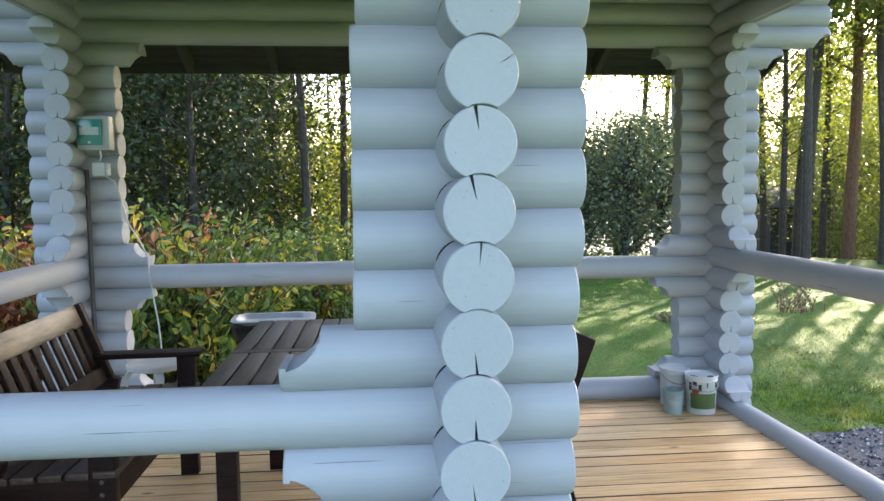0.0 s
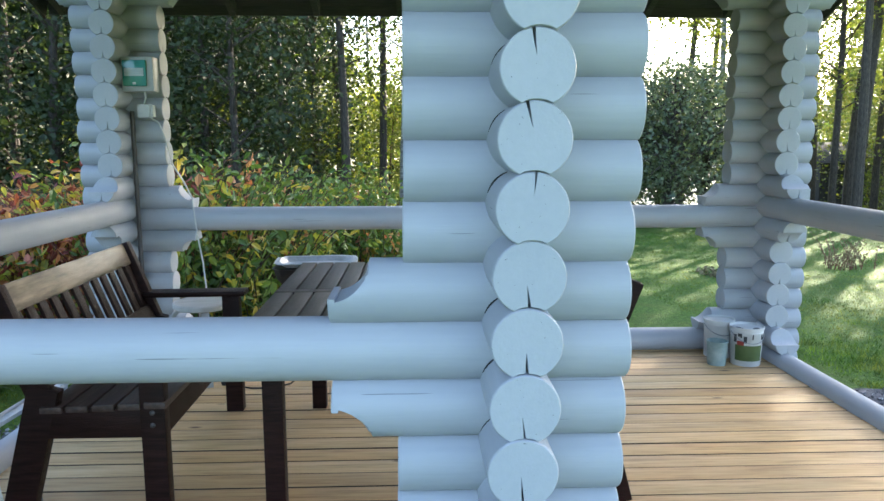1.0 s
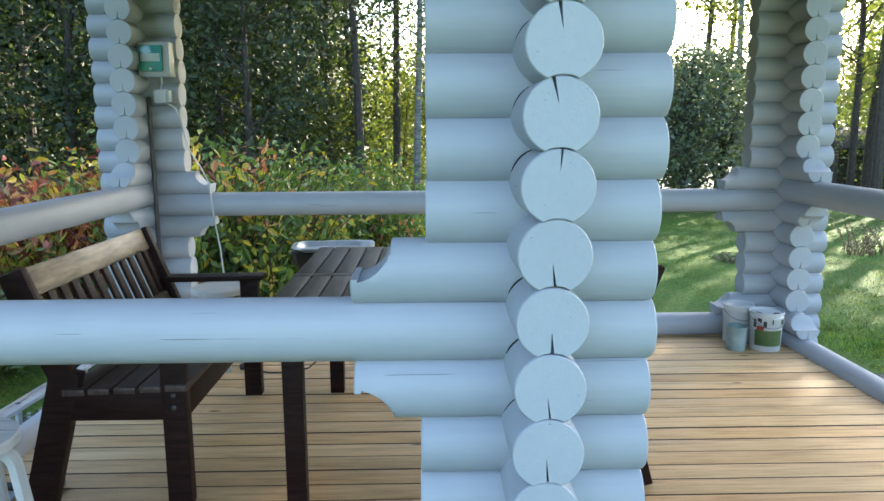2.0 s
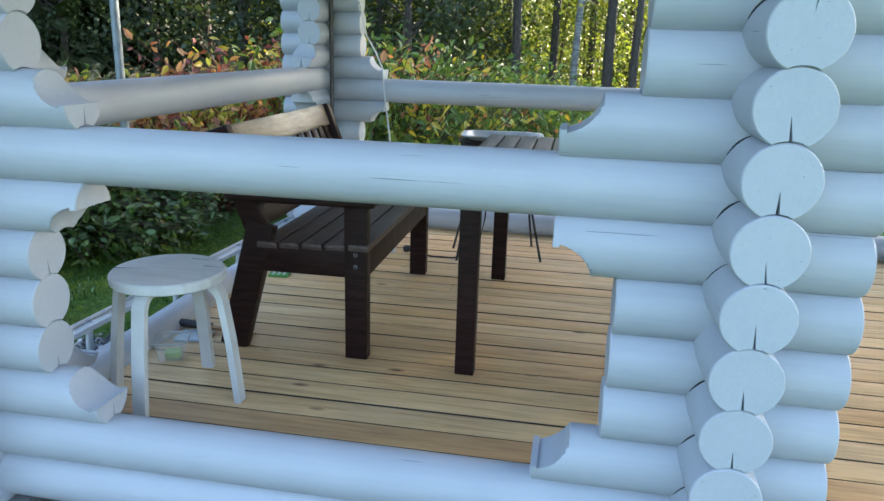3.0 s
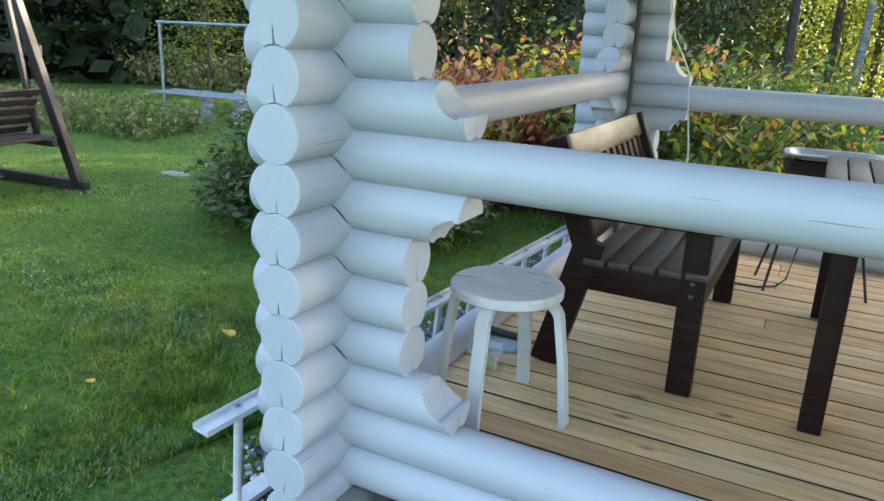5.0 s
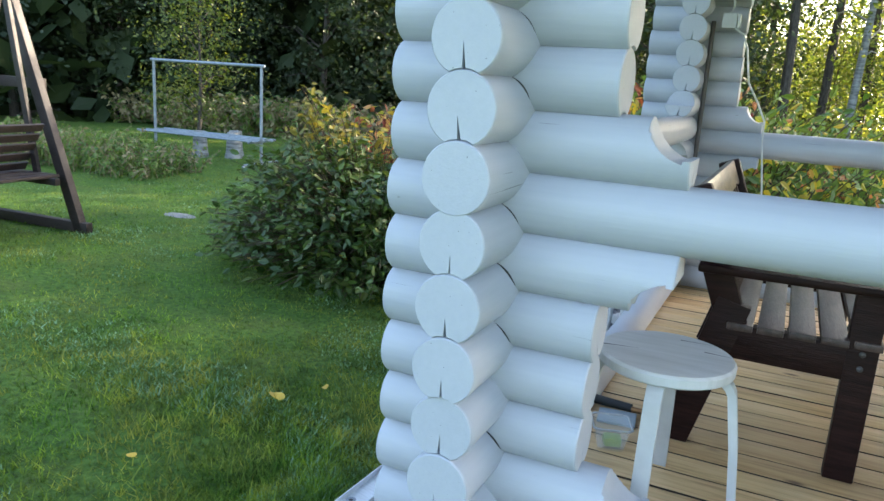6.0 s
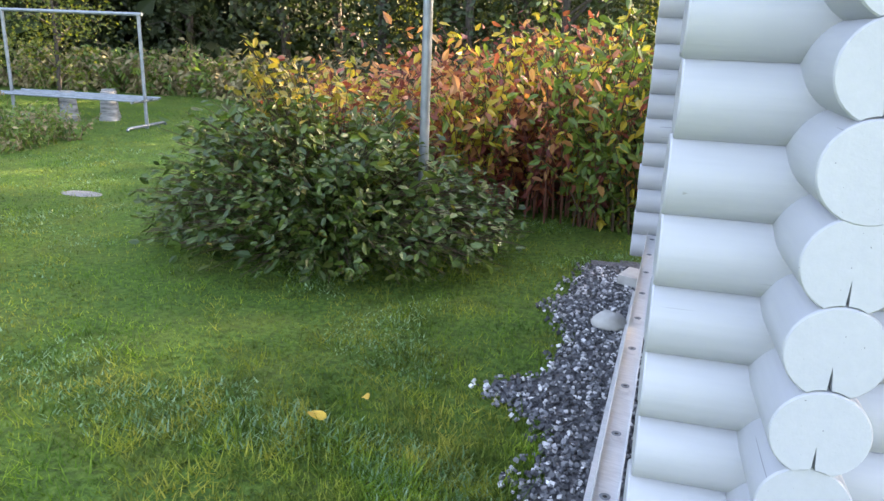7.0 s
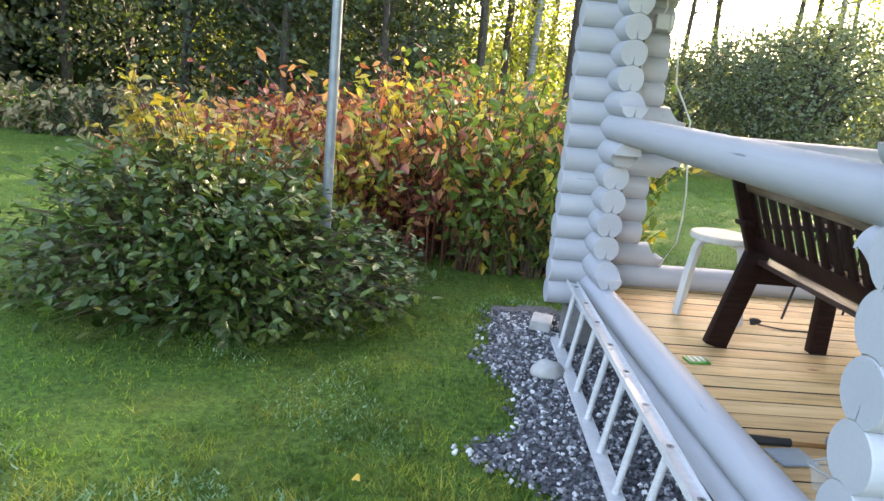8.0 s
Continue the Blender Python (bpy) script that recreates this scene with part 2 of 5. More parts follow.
COPPER = surface("brown_lantern_metal", (0.0864, 0.0288, 0.0144), (0.158, 0.0576, 0.0288), 9.0, rough=0.4, metal=0.6)
BARK = surface("dark_bark", (0.0252, 0.0202, 0.0158), (0.0936, 0.0756, 0.0612), 9.0, (5, 5, 1), 0.95, relief=0.8, tint=0.4)
PINEBARK = surface("orange_pine_bark", (0.0792, 0.0396, 0.0216), (0.216, 0.108, 0.0576), 7.0, (5, 5, 1.2), 0.95, relief=0.8)
BIRCHBARK = surface("birch_bark", (0.072, 0.072, 0.0684), (0.36, 0.36, 0.346), 5.0, (1, 1, 5), 0.8, relief=0.3)
TWIG = surface("twig", (0.0432, 0.0288, 0.018), (0.101, 0.0648, 0.036), 12.0, rough=0.9)
REDTWIG = surface("red_cane", (0.0792, 0.0216, 0.018), (0.202, 0.072, 0.0432), 12.0, rough=0.7)
STRAWM = surface("dry_straw", (0.173, 0.137, 0.0648), (0.302, 0.252, 0.13), 12.0, rough=0.9)
LAWN = lawn_material()
GRASS = grass_material()
CLOVER = leaf_material("clover", [(0.08, 0.19, 0.06), (0.13, 0.26, 0.1), (0.24, 0.37, 0.21)], 0.2, 0.4)
LEAF_A = leaf_material("dark_shrub_leaves", [(0.06, 0.1, 0.022), (0.026, 0.06, 0.013), (0.055, 0.11, 0.021), (0.1, 0.155, 0.03), (0.04, 0.085, 0.02), (0.125, 0.15, 0.03)], 0.25, 0.42)
LEAF_AY = leaf_material("yellowing_shrub_leaves", [(0.173, 0.173, 0.0346), (0.302, 0.225, 0.0432), (0.104, 0.138, 0.0346)], 0.35)
LEAF_BG = leaf_material("green_cane_leaves", [(0.06, 0.12, 0.026), (0.11, 0.19, 0.038), (0.17, 0.235, 0.046), (0.075, 0.145, 0.034)], 0.35)
LEAF_BY = leaf_material("yellow_autumn_leaves", [(0.4059, 0.3174, 0.0381), (0.5322, 0.38, 0.0507), (0.3811, 0.38, 0.0632), (0.2785, 0.2797, 0.0507)], 0.4)
LEAF_BR = leaf_material("dark_red_leaves", [(0.17, 0.035, 0.032), (0.24, 0.05, 0.038), (0.34, 0.1, 0.052), (0.12, 0.026, 0.024)], 0.35)
LEAF_BO = leaf_material("salmon_orange_leaves", [(0.462, 0.187, 0.099), (0.506, 0.264, 0.11), (0.396, 0.121, 0.077), (0.495, 0.33, 0.132)], 0.4)
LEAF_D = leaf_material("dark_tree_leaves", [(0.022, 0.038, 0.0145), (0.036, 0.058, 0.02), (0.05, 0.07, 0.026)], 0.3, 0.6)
# sunlight put into the colour: brighter and yellower than the dark tree leaves
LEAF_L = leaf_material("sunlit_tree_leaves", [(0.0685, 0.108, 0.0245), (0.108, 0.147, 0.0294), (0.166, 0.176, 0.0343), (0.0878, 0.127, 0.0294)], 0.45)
LEAF_S = leaf_material("grey_green_willow_leaves", [(0.0745, 0.107, 0.0618), (0.111, 0.143, 0.0847), (0.149, 0.179, 0.0926)], 0.35)
NEEDLE = leaf_material("spruce_needles", [(0.016, 0.032, 0.017), (0.026, 0.047, 0.024), (0.036, 0.058, 0.029)], 0.2, 0.6)
WATER = surface("lake_water", (0.0144, 0.0216, 0.0252), (0.0252, 0.0324, 0.036), 3.0, (1, 3, 1), 0.08, relief=0.5, local=False)

# ---- builders ----


def mesh_of(name, verts, faces, material, angle=38, smooth=True):
    me = bpy.data.meshes.new(name)
    me.from_pydata([tuple(v) for v in verts], [], faces)
    bm = bmesh.new()
    bm.from_mesh(me)
    shade(bm, angle, smooth)
    bm.to_mesh(me)
    bm.free()
    me.materials.append(material)
    return me


def shade(bm, angle=38, smooth=True):
    bmesh.ops.recalc_face_normals(bm, faces=bm.faces[:])
    for f in bm.faces:
        f.smooth = smooth
    for e in bm.edges:
        e.smooth = len(e.link_faces) == 2 and e.calc_face_angle(3.2) < radians(angle)


def part(name, bm, material, parent=None, label="", angle=38):
    me = bpy.data.meshes.new(name)
    shade(bm, angle)
    bm.to_mesh(me)
    bm.free()
    me.materials.append(material)
    ob = new(name, me)
    if parent:
        ob.parent = parent
    if label:
        tagged(ob, label)
    return ob


def thing(name, at, label, category, group="", kind="", turn=0.0):
    ob = new(name)
    ob.empty_display_size = 0.1
    ob.matrix_basis = pose(*at, 0, 0, turn)
    return tagged(ob, label, category, group, kind)


def shape():
    return bmesh.new()


def box(bm, c, s, rot=None, bevel=0.004):
    made = bmesh.ops.create_cube(bm, size=1.0)["verts"]
    m = Matrix.Translation(c) @ (rot or Matrix()) @ Matrix.Diagonal((*s, 1))
    bmesh.ops.transform(bm, matrix=m, verts=made)
    if bevel:
        edges = list({e for v in made for e in v.link_edges})
        bmesh.ops.bevel(bm, geom=edges, offset=bevel, segments=2, affect="EDGES", profile=0.6)
    return bm


def beam(bm, a, b, w, h, bevel=0.004, up=(0, 0, 1)):
    """A board from a to b, w wide and h deep along up."""
    a, b = Vector(a), Vector(b)
    x = (b - a).normalized()
    y = Vector(up).cross(x).normalized()
    z = x.cross(y)
    rot = Matrix((x, y, z)).transposed().to_4x4()
    return box(bm, (a + b) / 2, ((b - a).length, w, h), rot, bevel)


def tube(bm, pts, r, seg=8, r1=None):
    """A round rod along points, tapering from r to r1."""
    pts = [Vector(p) for p in pts]
    rings, n = [], len(pts)
    for i, p in enumerate(pts):
        d = (pts[min(i + 1, n - 1)] - pts[max(i - 1, 0)]).normalized()
        side = d.cross(Vector((0, 0, 1)) if abs(d.z) < 0.9 else Vector((1, 0, 0))).normalized()
        up = side.cross(d)
        rr = r if r1 is None else r + (r1 - r) * i / (n - 1)
        rings.append([bm.verts.new(p + rr * (side * math.cos(2 * math.pi * k / seg) + up * math.sin(2 * math.pi * k / seg))) for k in range(seg)])
    for a, b in zip(rings, rings[1:]):
        for k in range(seg):
            bm.faces.new((a[k], a[(k + 1) % seg], b[(k + 1) % seg], b[k]))
    bm.faces.new(rings[0][::-1])
    bm.faces.new(rings[-1])
    return bm


def lathe(bm, profile, seg=32, c=(0, 0, 0), wobble=0.0):
    """A turned form from (radius, height) pairs; radius 0 closes it."""
    rings = []
    for r, z in profile:
        if r <= 0:
            rings.append([bm.verts.new((c[0], c[1], c[2] + z))])
        else:
            rings.append([bm.verts.new((c[0] + r * math.cos(2 * math.pi * k / seg), c[1] + r * math.sin(2 * math.pi * k / seg), c[2] + z)) for k in range(seg)])
    for a, b in zip(rings, rings[1:]):
        for k in range(seg):
            q = (k + 1) % seg
            if len(a) == 1 and len(b) > 1:
                bm.faces.new((a[0], b[q], b[k]))
            elif len(b) == 1 and len(a) > 1:
                bm.faces.new((a[k], a[q], b[0]))
            elif len(a) > 1:
                bm.faces.new((a[k], a[q], b[q], b[k]))
    return bm


# ---- the log pavilion ----
P, R = 0.134, 0.0735            # height of a course, radius of a log
XL, XM, XR = -1.967, 0.021, 2.03
YF, YB = 0.0, 2.953
ARM, NOSE = 0.256, 0.41         # how far plain and shaped log ends stand past the crossing
Z_X, Z_Y = 0.865, 0.932         # rail heights of the logs along x and along y
rng = random.Random(7)


def log_profile(r, crack, base):
    """The section of a log: round, hollowed below where it lies on the next, and split by a drying crack."""
    out = []
    half = math.sqrt(max(r * r - P * P / 4, 1e-5))
    a0 = math.atan2(-P / 2, half) if base else -math.pi / 2
    a1 = math.pi - a0 if base else 1.5 * math.pi
    n = 30
    slit = None
    if crack:
        slit, deep, wide = crack
        if slit < a0:
            slit += 2 * math.pi
    for i in range(n + 1):
        a = a0 + (a1 - a0) * i / n
        if not base and i == n:
            break
        if slit is not None and a0 < slit < a1 and a - (a1 - a0) / n < slit <= a:
            w = wide / r / 2
            out += [(r * math.cos(slit - w), r * math.sin(slit - w)), ((r - deep) * math.cos(slit), (r - deep) * math.sin(slit)), (r * math.cos(slit + w), r * math.sin(slit + w))]
            if a - slit < w * 1.5:
                continue
        elif slit is not None and 0 < slit - a < wide / r:
            continue
        out.append((r * math.cos(a), r * math.sin(a)))
    if base:
        low = slit is not None and not a0 < slit < a1
        for k in range(1, 6):
            u = -half + 2 * half * k / 6
            w = -P + math.sqrt((r + 0.0012) ** 2 - u * u)
            if low and k == 3:
                lean = 0.012 * math.cos(slit * 3)
                out += [(u - crack[2] / 2, w), (u + lean, w + crack[1]), (u + crack[2] / 2, w)]
            else:
                out.append((u, w))
    return out


def log(name, parent, axis, lo, hi, at, z, crack=None, ends=("plain", "plain"), base=True, label="", sawn=None):
    """A log from lo to hi along x or y, crossing the other axis at `at`. ends: plain, up or down (a cove cut from above or below). sawn: the height below its middle at which it is sawn flat."""
    r = R * rng.uniform(0.988, 1.008)
    lo, hi = lo + rng.uniform(-0.005, 0.005), hi + rng.uniform(-0.005, 0.005)
    prof = log_profile(r, crack, base)
    n, length = len(prof), hi - lo
    stations = [(-length / 2, 0.965), (-length / 2 + 0.0035, 1.0)]
    cove = 0.088

    def steps(sign):
        return [(sign * (length / 2 - d), 1.0) for d in (0.0155, 0.016, 0.03, 0.045, 0.06, 0.072, 0.082, 0.089)]
    left = steps(-1) if ends[0] != "plain" else []
    right = steps(1)[::-1] if ends[1] != "plain" else []
    mids = max(1, int(length / 0.35))
    middle = [(-length / 2 + 0.1 + (length - 0.2) * (i + 0.5) / mids, 1.0) for i in range(mids)] if length > 0.3 else []
    stations += left + middle + right + [(length / 2 - 0.0035, 1.0), (length / 2, 0.965)]
    verts = []
    wander = rng.uniform(0, 50)
    for s, k in stations:
        top, low = 9.0, -9.0 if sawn is None else sawn
        for end, d in ((ends[0], s + length / 2), (ends[1], length / 2 - s)):
            if end != "plain" and d < cove:
                h = r - math.sqrt(cove ** 2 - max(d, 0.0155) ** 2) + (0.007 if d < 0.0158 else 0)
                if end == "up":
                    top = h
                else:
                    low = -h
        swell = 1 + 0.012 * noise.noise((s * 1.7 + wander, at, z)) if length > 0.9 else 1
        for u, w in prof:
            verts.append((s, u * k * swell, min(max(w * k * swell, low), top)))
    faces = [(i * n + j, i * n + (j + 1) % n, (i + 1) * n + (j + 1) % n, (i + 1) * n + j) for i in range(len(stations) - 1) for j in range(n)]
    faces += [tuple(range(n))[::-1], tuple(range((len(stations) - 1) * n, len(stations) * n))]
    me = mesh_of(name, verts, faces, PAINT, 34)
    ob = new(name, me)
    mid = (lo + hi) / 2
    ob.matrix_basis = pose(mid, at, z) if axis == "x" else pose(at, mid, z, 0, 0, 90)
    if parent:
        ob.parent = parent
    if label:
        tagged(ob, label)
    return ob


def some_crack(z, chance=0.8, top=False):
    if rng.random() > chance:
        return None
    side = math.pi / 2 if top and z > 1.13 else -math.pi / 2
    return (side + rng.uniform(-0.22, 0.22), rng.uniform(0.04, 0.056), rng.uniform(0.005, 0.008))


def notch_gap(parent, x, z, side):
    """The dark open seam where a log seats into the notch of the one that crosses above it."""
    bm = shape()
    a0, a1 = rng.uniform(0.2, 0.35), rng.uniform(1.0, 1.25)
    pts, n = [], 9
    for i in range(n):
        a = a0 + (a1 - a0) * i / (n - 1)
        w = R * math.sin(a)
        u = 0.067 - w
        pts.append((x + side * R * math.cos(a), -math.sqrt(max(R * R - u * u, 0)) - 0.001, z + w))
    thick = rng.uniform(0.0012, 0.0026)
    rings = []
    for i, q in enumerate(pts):
        k = thick * math.sin(math.pi * (i + 0.6) / (n + 0.2))
        rings.append([bm.verts.new(Vector(q) + Vector((dx * k, dy * k, dz * k))) for dx, dy, dz in ((side, 0, 1), (0, -1, 0), (-side, 0, -1), (0, 1, 0))])
    for a, b in zip(rings, rings[1:]):
        for k in range(4):
            bm.faces.new((a[k], a[(k + 1) % 4], b[(k + 1) % 4], b[k]))
    bm.faces.new(rings[0][::-1])
    bm.faces.new(rings[-1])
    part("notch_gap", bm, CRACK, parent, "dark open seam at a notch")


def post(x, y, inner_x, inner_y, label, rails_x=(), rails_y=()):
    """A cross-shaped stack of short logs. inner_x, inner_y: -1, 0 or 1, the side on which shaped ends carry a rail."""
    ob = thing("log_post", (0, 0, 0), label, "post", "log posts", "structure")
    for axis, zr, inner, at, mid, rails in (("x", Z_X, inner_x, y, x, rails_x), ("y", Z_Y, inner_y, x, y, rails_y)):
        low = -8 if axis == "y" else -7
        for k in range(low, 11):
            if k in rails:
                continue
            z = zr + k * P
            style = "plain"
            if inner:
                style = {1: "up", -1: "down", 10: "down"}.get(k, "plain")
                if k == (-5 if axis == "x" else -6):
                    style = "up"
            arm = 0.234 if axis == "y" and x == XM else ARM
            reach = NOSE if style != "plain" else arm
            lo, hi = (arm, reach) if inner > 0 else (reach, arm)
            ends = ("plain", style) if inner > 0 else (style, "plain")
            if k == 10:
                ends = ("down", "down")
                lo = hi = NOSE
            name = "log" if style == "plain" else "shaped_log"
            crack = some_crack(z, 0.9 if axis == "y" else 0.35, x == XM)
            if axis == "y" and x == XM and abs(z - 1.602) < 0.02:
                crack = (math.pi - 0.5, 0.035, 0.006)
            lean = 0.021 * (z - 0.95) if x == XM else 0.0
            shift, across = (lean, at) if axis == "x" else (0.0, at + lean)
            log(name, ob, axis, mid - lo + shift, mid + hi + shift, across, z, crack, ends, base=k > low)
            if axis == "y" and y == YF and inner_x and rng.random() < (0.85 if x == XM else 0.45):
                notch_gap(ob, x + lean, z, inner_x)
    return ob


post(XL, YF, 1, 1, "corner post of crossed round logs painted pale grey-blue", (0, -6, -7), (0, -7, -8))
post(XM, YF, -1, 0, "door post of crossed round logs with cracked ends, painted pale grey", (0, -6, -7), ())
post(XR, YF, 0, 1, "corner post of crossed round logs painted pale grey-blue", (-7,), (0, -7, -8))
post(XL, YB, 1, -1, "shaded corner post of pale grey logs carrying a meter box", (0, -6), (0, -7, -8))
post(XR, YB, -1, -1, "corner post of pale grey logs beside paint buckets", (0, -6), (0, -7, -8))


def long_log(name, axis, lo, hi, at, z, label, category="rail", ends=("plain", "plain"), base=True, sawn=None):
    ob = log(name, None, axis, lo, hi, at, z, some_crack(z) if sawn is None else None, ends, base, sawn=sawn)
    return tagged(ob, label, category, kind="structure")


long_log("rail_log", "x", XL - ARM, XM + ARM, YF, Z_X, "round log rail painted pale grey-blue with hairline cracks", base=False)
long_log("rail_log", "x", XL - ARM, XR + ARM, YB, Z_X, "long round log rail along the back, pale grey paint", base=False)
long_log("rail_log", "y", YF - ARM, YB + ARM, XL, Z_Y, "round log rail along the side, glossy pale grey paint", base=False)
long_log("rail_log", "y", YF - ARM, YB + ARM, XR, Z_Y, "round log rail painted pale grey, beside the lawn", base=False)
long_log("sill_log", "x", XL - ARM, XM + ARM, YF, Z_X - 6 * P, "pale grey sill log at the edge of the deck", "sill")
long_log("sill_log", "x", XL - ARM, XR + ARM, YF, Z_X - 7 * P, "lowest pale grey sill log above the gravel", "sill")
long_log("sill_log", "x", XL - ARM, XR + ARM, YB, Z_X - 6 * P, "pale grey sill log along the back of the deck", "sill")
long_log("sill_log", "y", YF - ARM, YB + ARM, XL, Z_Y - 7 * P, "pale grey sill log along the ladder", "sill")
long_log("sill_log", "y", YF - ARM, YB + ARM, XR, Z_Y - 7 * P, "pale grey sill log beside the lawn", "sill")
long_log("sill_log", "y", YF - ARM, YB + ARM, XL, Z_Y - 8 * P, "lowest pale grey sill log, sawn flat below, behind the ladder", "sill", base=False, sawn=-0.012)
long_log("sill_log", "y", YF - ARM, YB + ARM, XR, Z_Y - 8 * P, "lowest pale grey sill log, sawn flat below, beside the lawn", "sill", base=False, sawn=-0.012)
for k in (11, 12, 13):
    for y in (YF, YB):
        long_log("beam_log", "x", XL - 0.72, XR + 0.72, y, Z_X + k * P, "round roof-plate log under the eaves, pale grey paint", "beam", ("down", "down") if k == 11 else ("plain", "plain"))

# the gables: logs that shorten towards the ridge
ROOF_X, EAVE_Y, EAVE_Z, SLOPE = 2.83, 3.92, 2.315, 0.431
RIDGE_Y = (YF + YB) / 2
RIDGE_Z = EAVE_Z + (EAVE_Y - RIDGE_Y) * SLOPE
for x in (XL, XR):
    for k in range(11, 17):
        z = Z_Y + k * P
        half = min((RIDGE_Z - z - 0.13) / SLOPE, YB / 2 + 0.5)
        if half > 0.2:
            long_log("gable_log", "y", RIDGE_Y - half, RIDGE_Y + half, x, z, "round gable log under the roof, pale grey paint", "beam")

roof = thing("roof", (0, 0, 0), "low gable roof with grey boards and dark felt", "roof", kind="structure")
for side in (-1, 1):
    eave = Vector((0, RIDGE_Y + side * (EAVE_Y - RIDGE_Y), EAVE_Z))
    ridge = Vector((0, RIDGE_Y, RIDGE_Z))
    n = Vector((0, side * SLOPE, 1)).normalized()
    x0, x1 = Vector((-ROOF_X, 0, 0)), Vector((ROOF_X, 0, 0))
    bm = shape()
    across = (ridge - eave).normalized()
    quad = [eave + x0 + n * 0.03, eave + x1 + n * 0.03, ridge + x1 + n * 0.03, ridge + x0 + n * 0.03]
    lower = [bm.verts.new(q) for q in quad]
    upper = [bm.verts.new(q + n * 0.035) for q in quad]
    bm.faces.new(lower)
    bm.faces.new(upper)
    for i in range(4):
        bm.faces.new((lower[i], lower[(i + 1) % 4], upper[(i + 1) % 4], upper[i]))
    part("roof_felt", bm, FELT, roof, "dark bitumen felt")
    for i in range(10):
        x = -2.7 + 0.6 * i
        bm = shape()
        a, b = eave + Vector((x, 0, 0)) + across * 0.03 - n * 0.05, ridge + Vector((x, 0, 0)) - n * 0.05
        beam(bm, a, b, 0.045, 0.1, 0.003, n)
        part("rafter", bm, ROOFD, roof)
    bm = shape()
    beam(bm, eave + x0 + Vector((0, side * 0.012, 0.0)), eave + x1 + Vector((0, side * 0.012, 0.0)), 0.022, 0.13, 0.003)
    part("fascia_board", bm, ROOFD, roof)
    for s in (-1, 1):
        bm = shape()
        off = Vector((s * (ROOF_X + 0.012), 0, 0))
        beam(bm, eave + off - n * 0.035, ridge + off - n * 0.035, 0.022, 0.14, 0.003, n)
        part("barge_board", bm, ROOFD, roof)
bm = shape()
for side in (-1, 1):
    eave = Vector((0, RIDGE_Y + side * (EAVE_Y - RIDGE_Y), EAVE_Z))
    ridge = Vector((0, RIDGE_Y, RIDGE_Z))
    n = Vector((0, side * SLOPE, 1)).normalized()
    count = 27
    for i in range(count):
        c = eave + (ridge - eave) * ((i + 0.5) / count) + n * 0.014
        beam(bm, c - Vector((ROOF_X - 0.02, 0, 0)), c + Vector((ROOF_X - 0.02, 0, 0)), (ridge - eave).length / count - 0.006, 0.022, 0, n)
tagged(part("ceiling", bm, ROOFD), "grey board ceiling between the rafters", "ceiling", kind="structure")

# concrete piers
for x, y in ((XL, YF), (XM, YF), (XR, YF), (XL, YB), (XR, YB)):
    bm = shape()
    box(bm, (0, 0, 0.118), (0.245, 0.245, 0.256), None, 0.012)
    bmesh.ops.subdivide_edges(bm, edges=bm.edges[:], cuts=3, use_grid_fill=True)
    for v in bm.verts:
        v.co += Vector((noise.noise(v.co * 9 + Vector((x, y, 0))), noise.noise(v.co * 8 + Vector((y, x, 3))), 0)) * 0.012 + Vector((noise.noise(v.co * 40), noise.noise(v.co * 37 + Vector((9, 0, 0))), 0)) * 0.003
    ob = part("concrete_pier", bm, CONC)
    ob.matrix_basis = pose(x, y, -0.40)
    tagged(ob, "rough grey concrete pier under a corner of logs", "pier", "concrete piers", "structure")

# ---- ground ----
G0 = -0.385


def ground_z(x, y):
    d = math.hypot(x + 1, y - 1)
    fall = -0.012 * max(0.0, d - 7) if d < 40 else -0.4
    lake = -1.1 * min(1.0, max(0.0, (x * 0.55 + y * 0.83 - 21) / 8)) if x > 2 else 0.0
    return G0 + max(fall, -0.4) + lake + 0.02 * noise.noise((x * 0.35, y * 0.35, 0)) * min(1, max(0, d - 3))


def ground_sheet():
    rings = [0.0] + [0.7 * 1.115 ** i for i in range(66)]
    rings = [r for r in rings if r < 900]
    seg = 96
    verts, faces = [(-1.0, 1.0, ground_z(-1, 1))], []
    for r in rings[1:]:
        for k in range(seg):
            a = 2 * math.pi * k / seg
            x, y = -1 + r * math.cos(a), 1 + r * math.sin(a)
            verts.append((x, y, ground_z(x, y)))
    for k in range(seg):
        faces.append((0, 1 + k, 1 + (k + 1) % seg))
    for i in range(len(rings) - 2):
        for k in range(seg):
            a, b = 1 + i * seg, 1 + (i + 1) * seg
            faces.append((a + k, b + k, b + (k + 1) % seg, a + (k + 1) % seg))
    ob = new("ground", mesh_of("ground", verts, faces, LAWN, 180))
    tagged(ob, "mown green lawn with mossy and clover patches", "lawn", kind="structure")


ground_sheet()


def gravel_edge(y):
    """How far the gravel reaches to the west of the pavilion."""
    return -2.51 - 0.02 * math.sin(y * 11) - 0.11 * math.exp(-((y - 2.55) / 0.3) ** 2) - 0.27 * math.exp(-((y - 1.46) / 0.17) ** 2)


def on_gravel(x, y):
    if x < 2.0:
        north = 3.45 + 0.08 * math.sin(x * 5)
        west = gravel_edge(y) + (0.08 if y < 0.2 else 0) + max(0, 0.2 - y) * 0.1
        return x > west and -0.62 + 0.06 * math.sin(x * 4) < y < north
    return 0.9 < y < 3.2 + 0.08 * math.sin(x * 6) - 0.1 * (x - 2.8) and x < 4.6 + 0.1 * math.sin(y * 4)


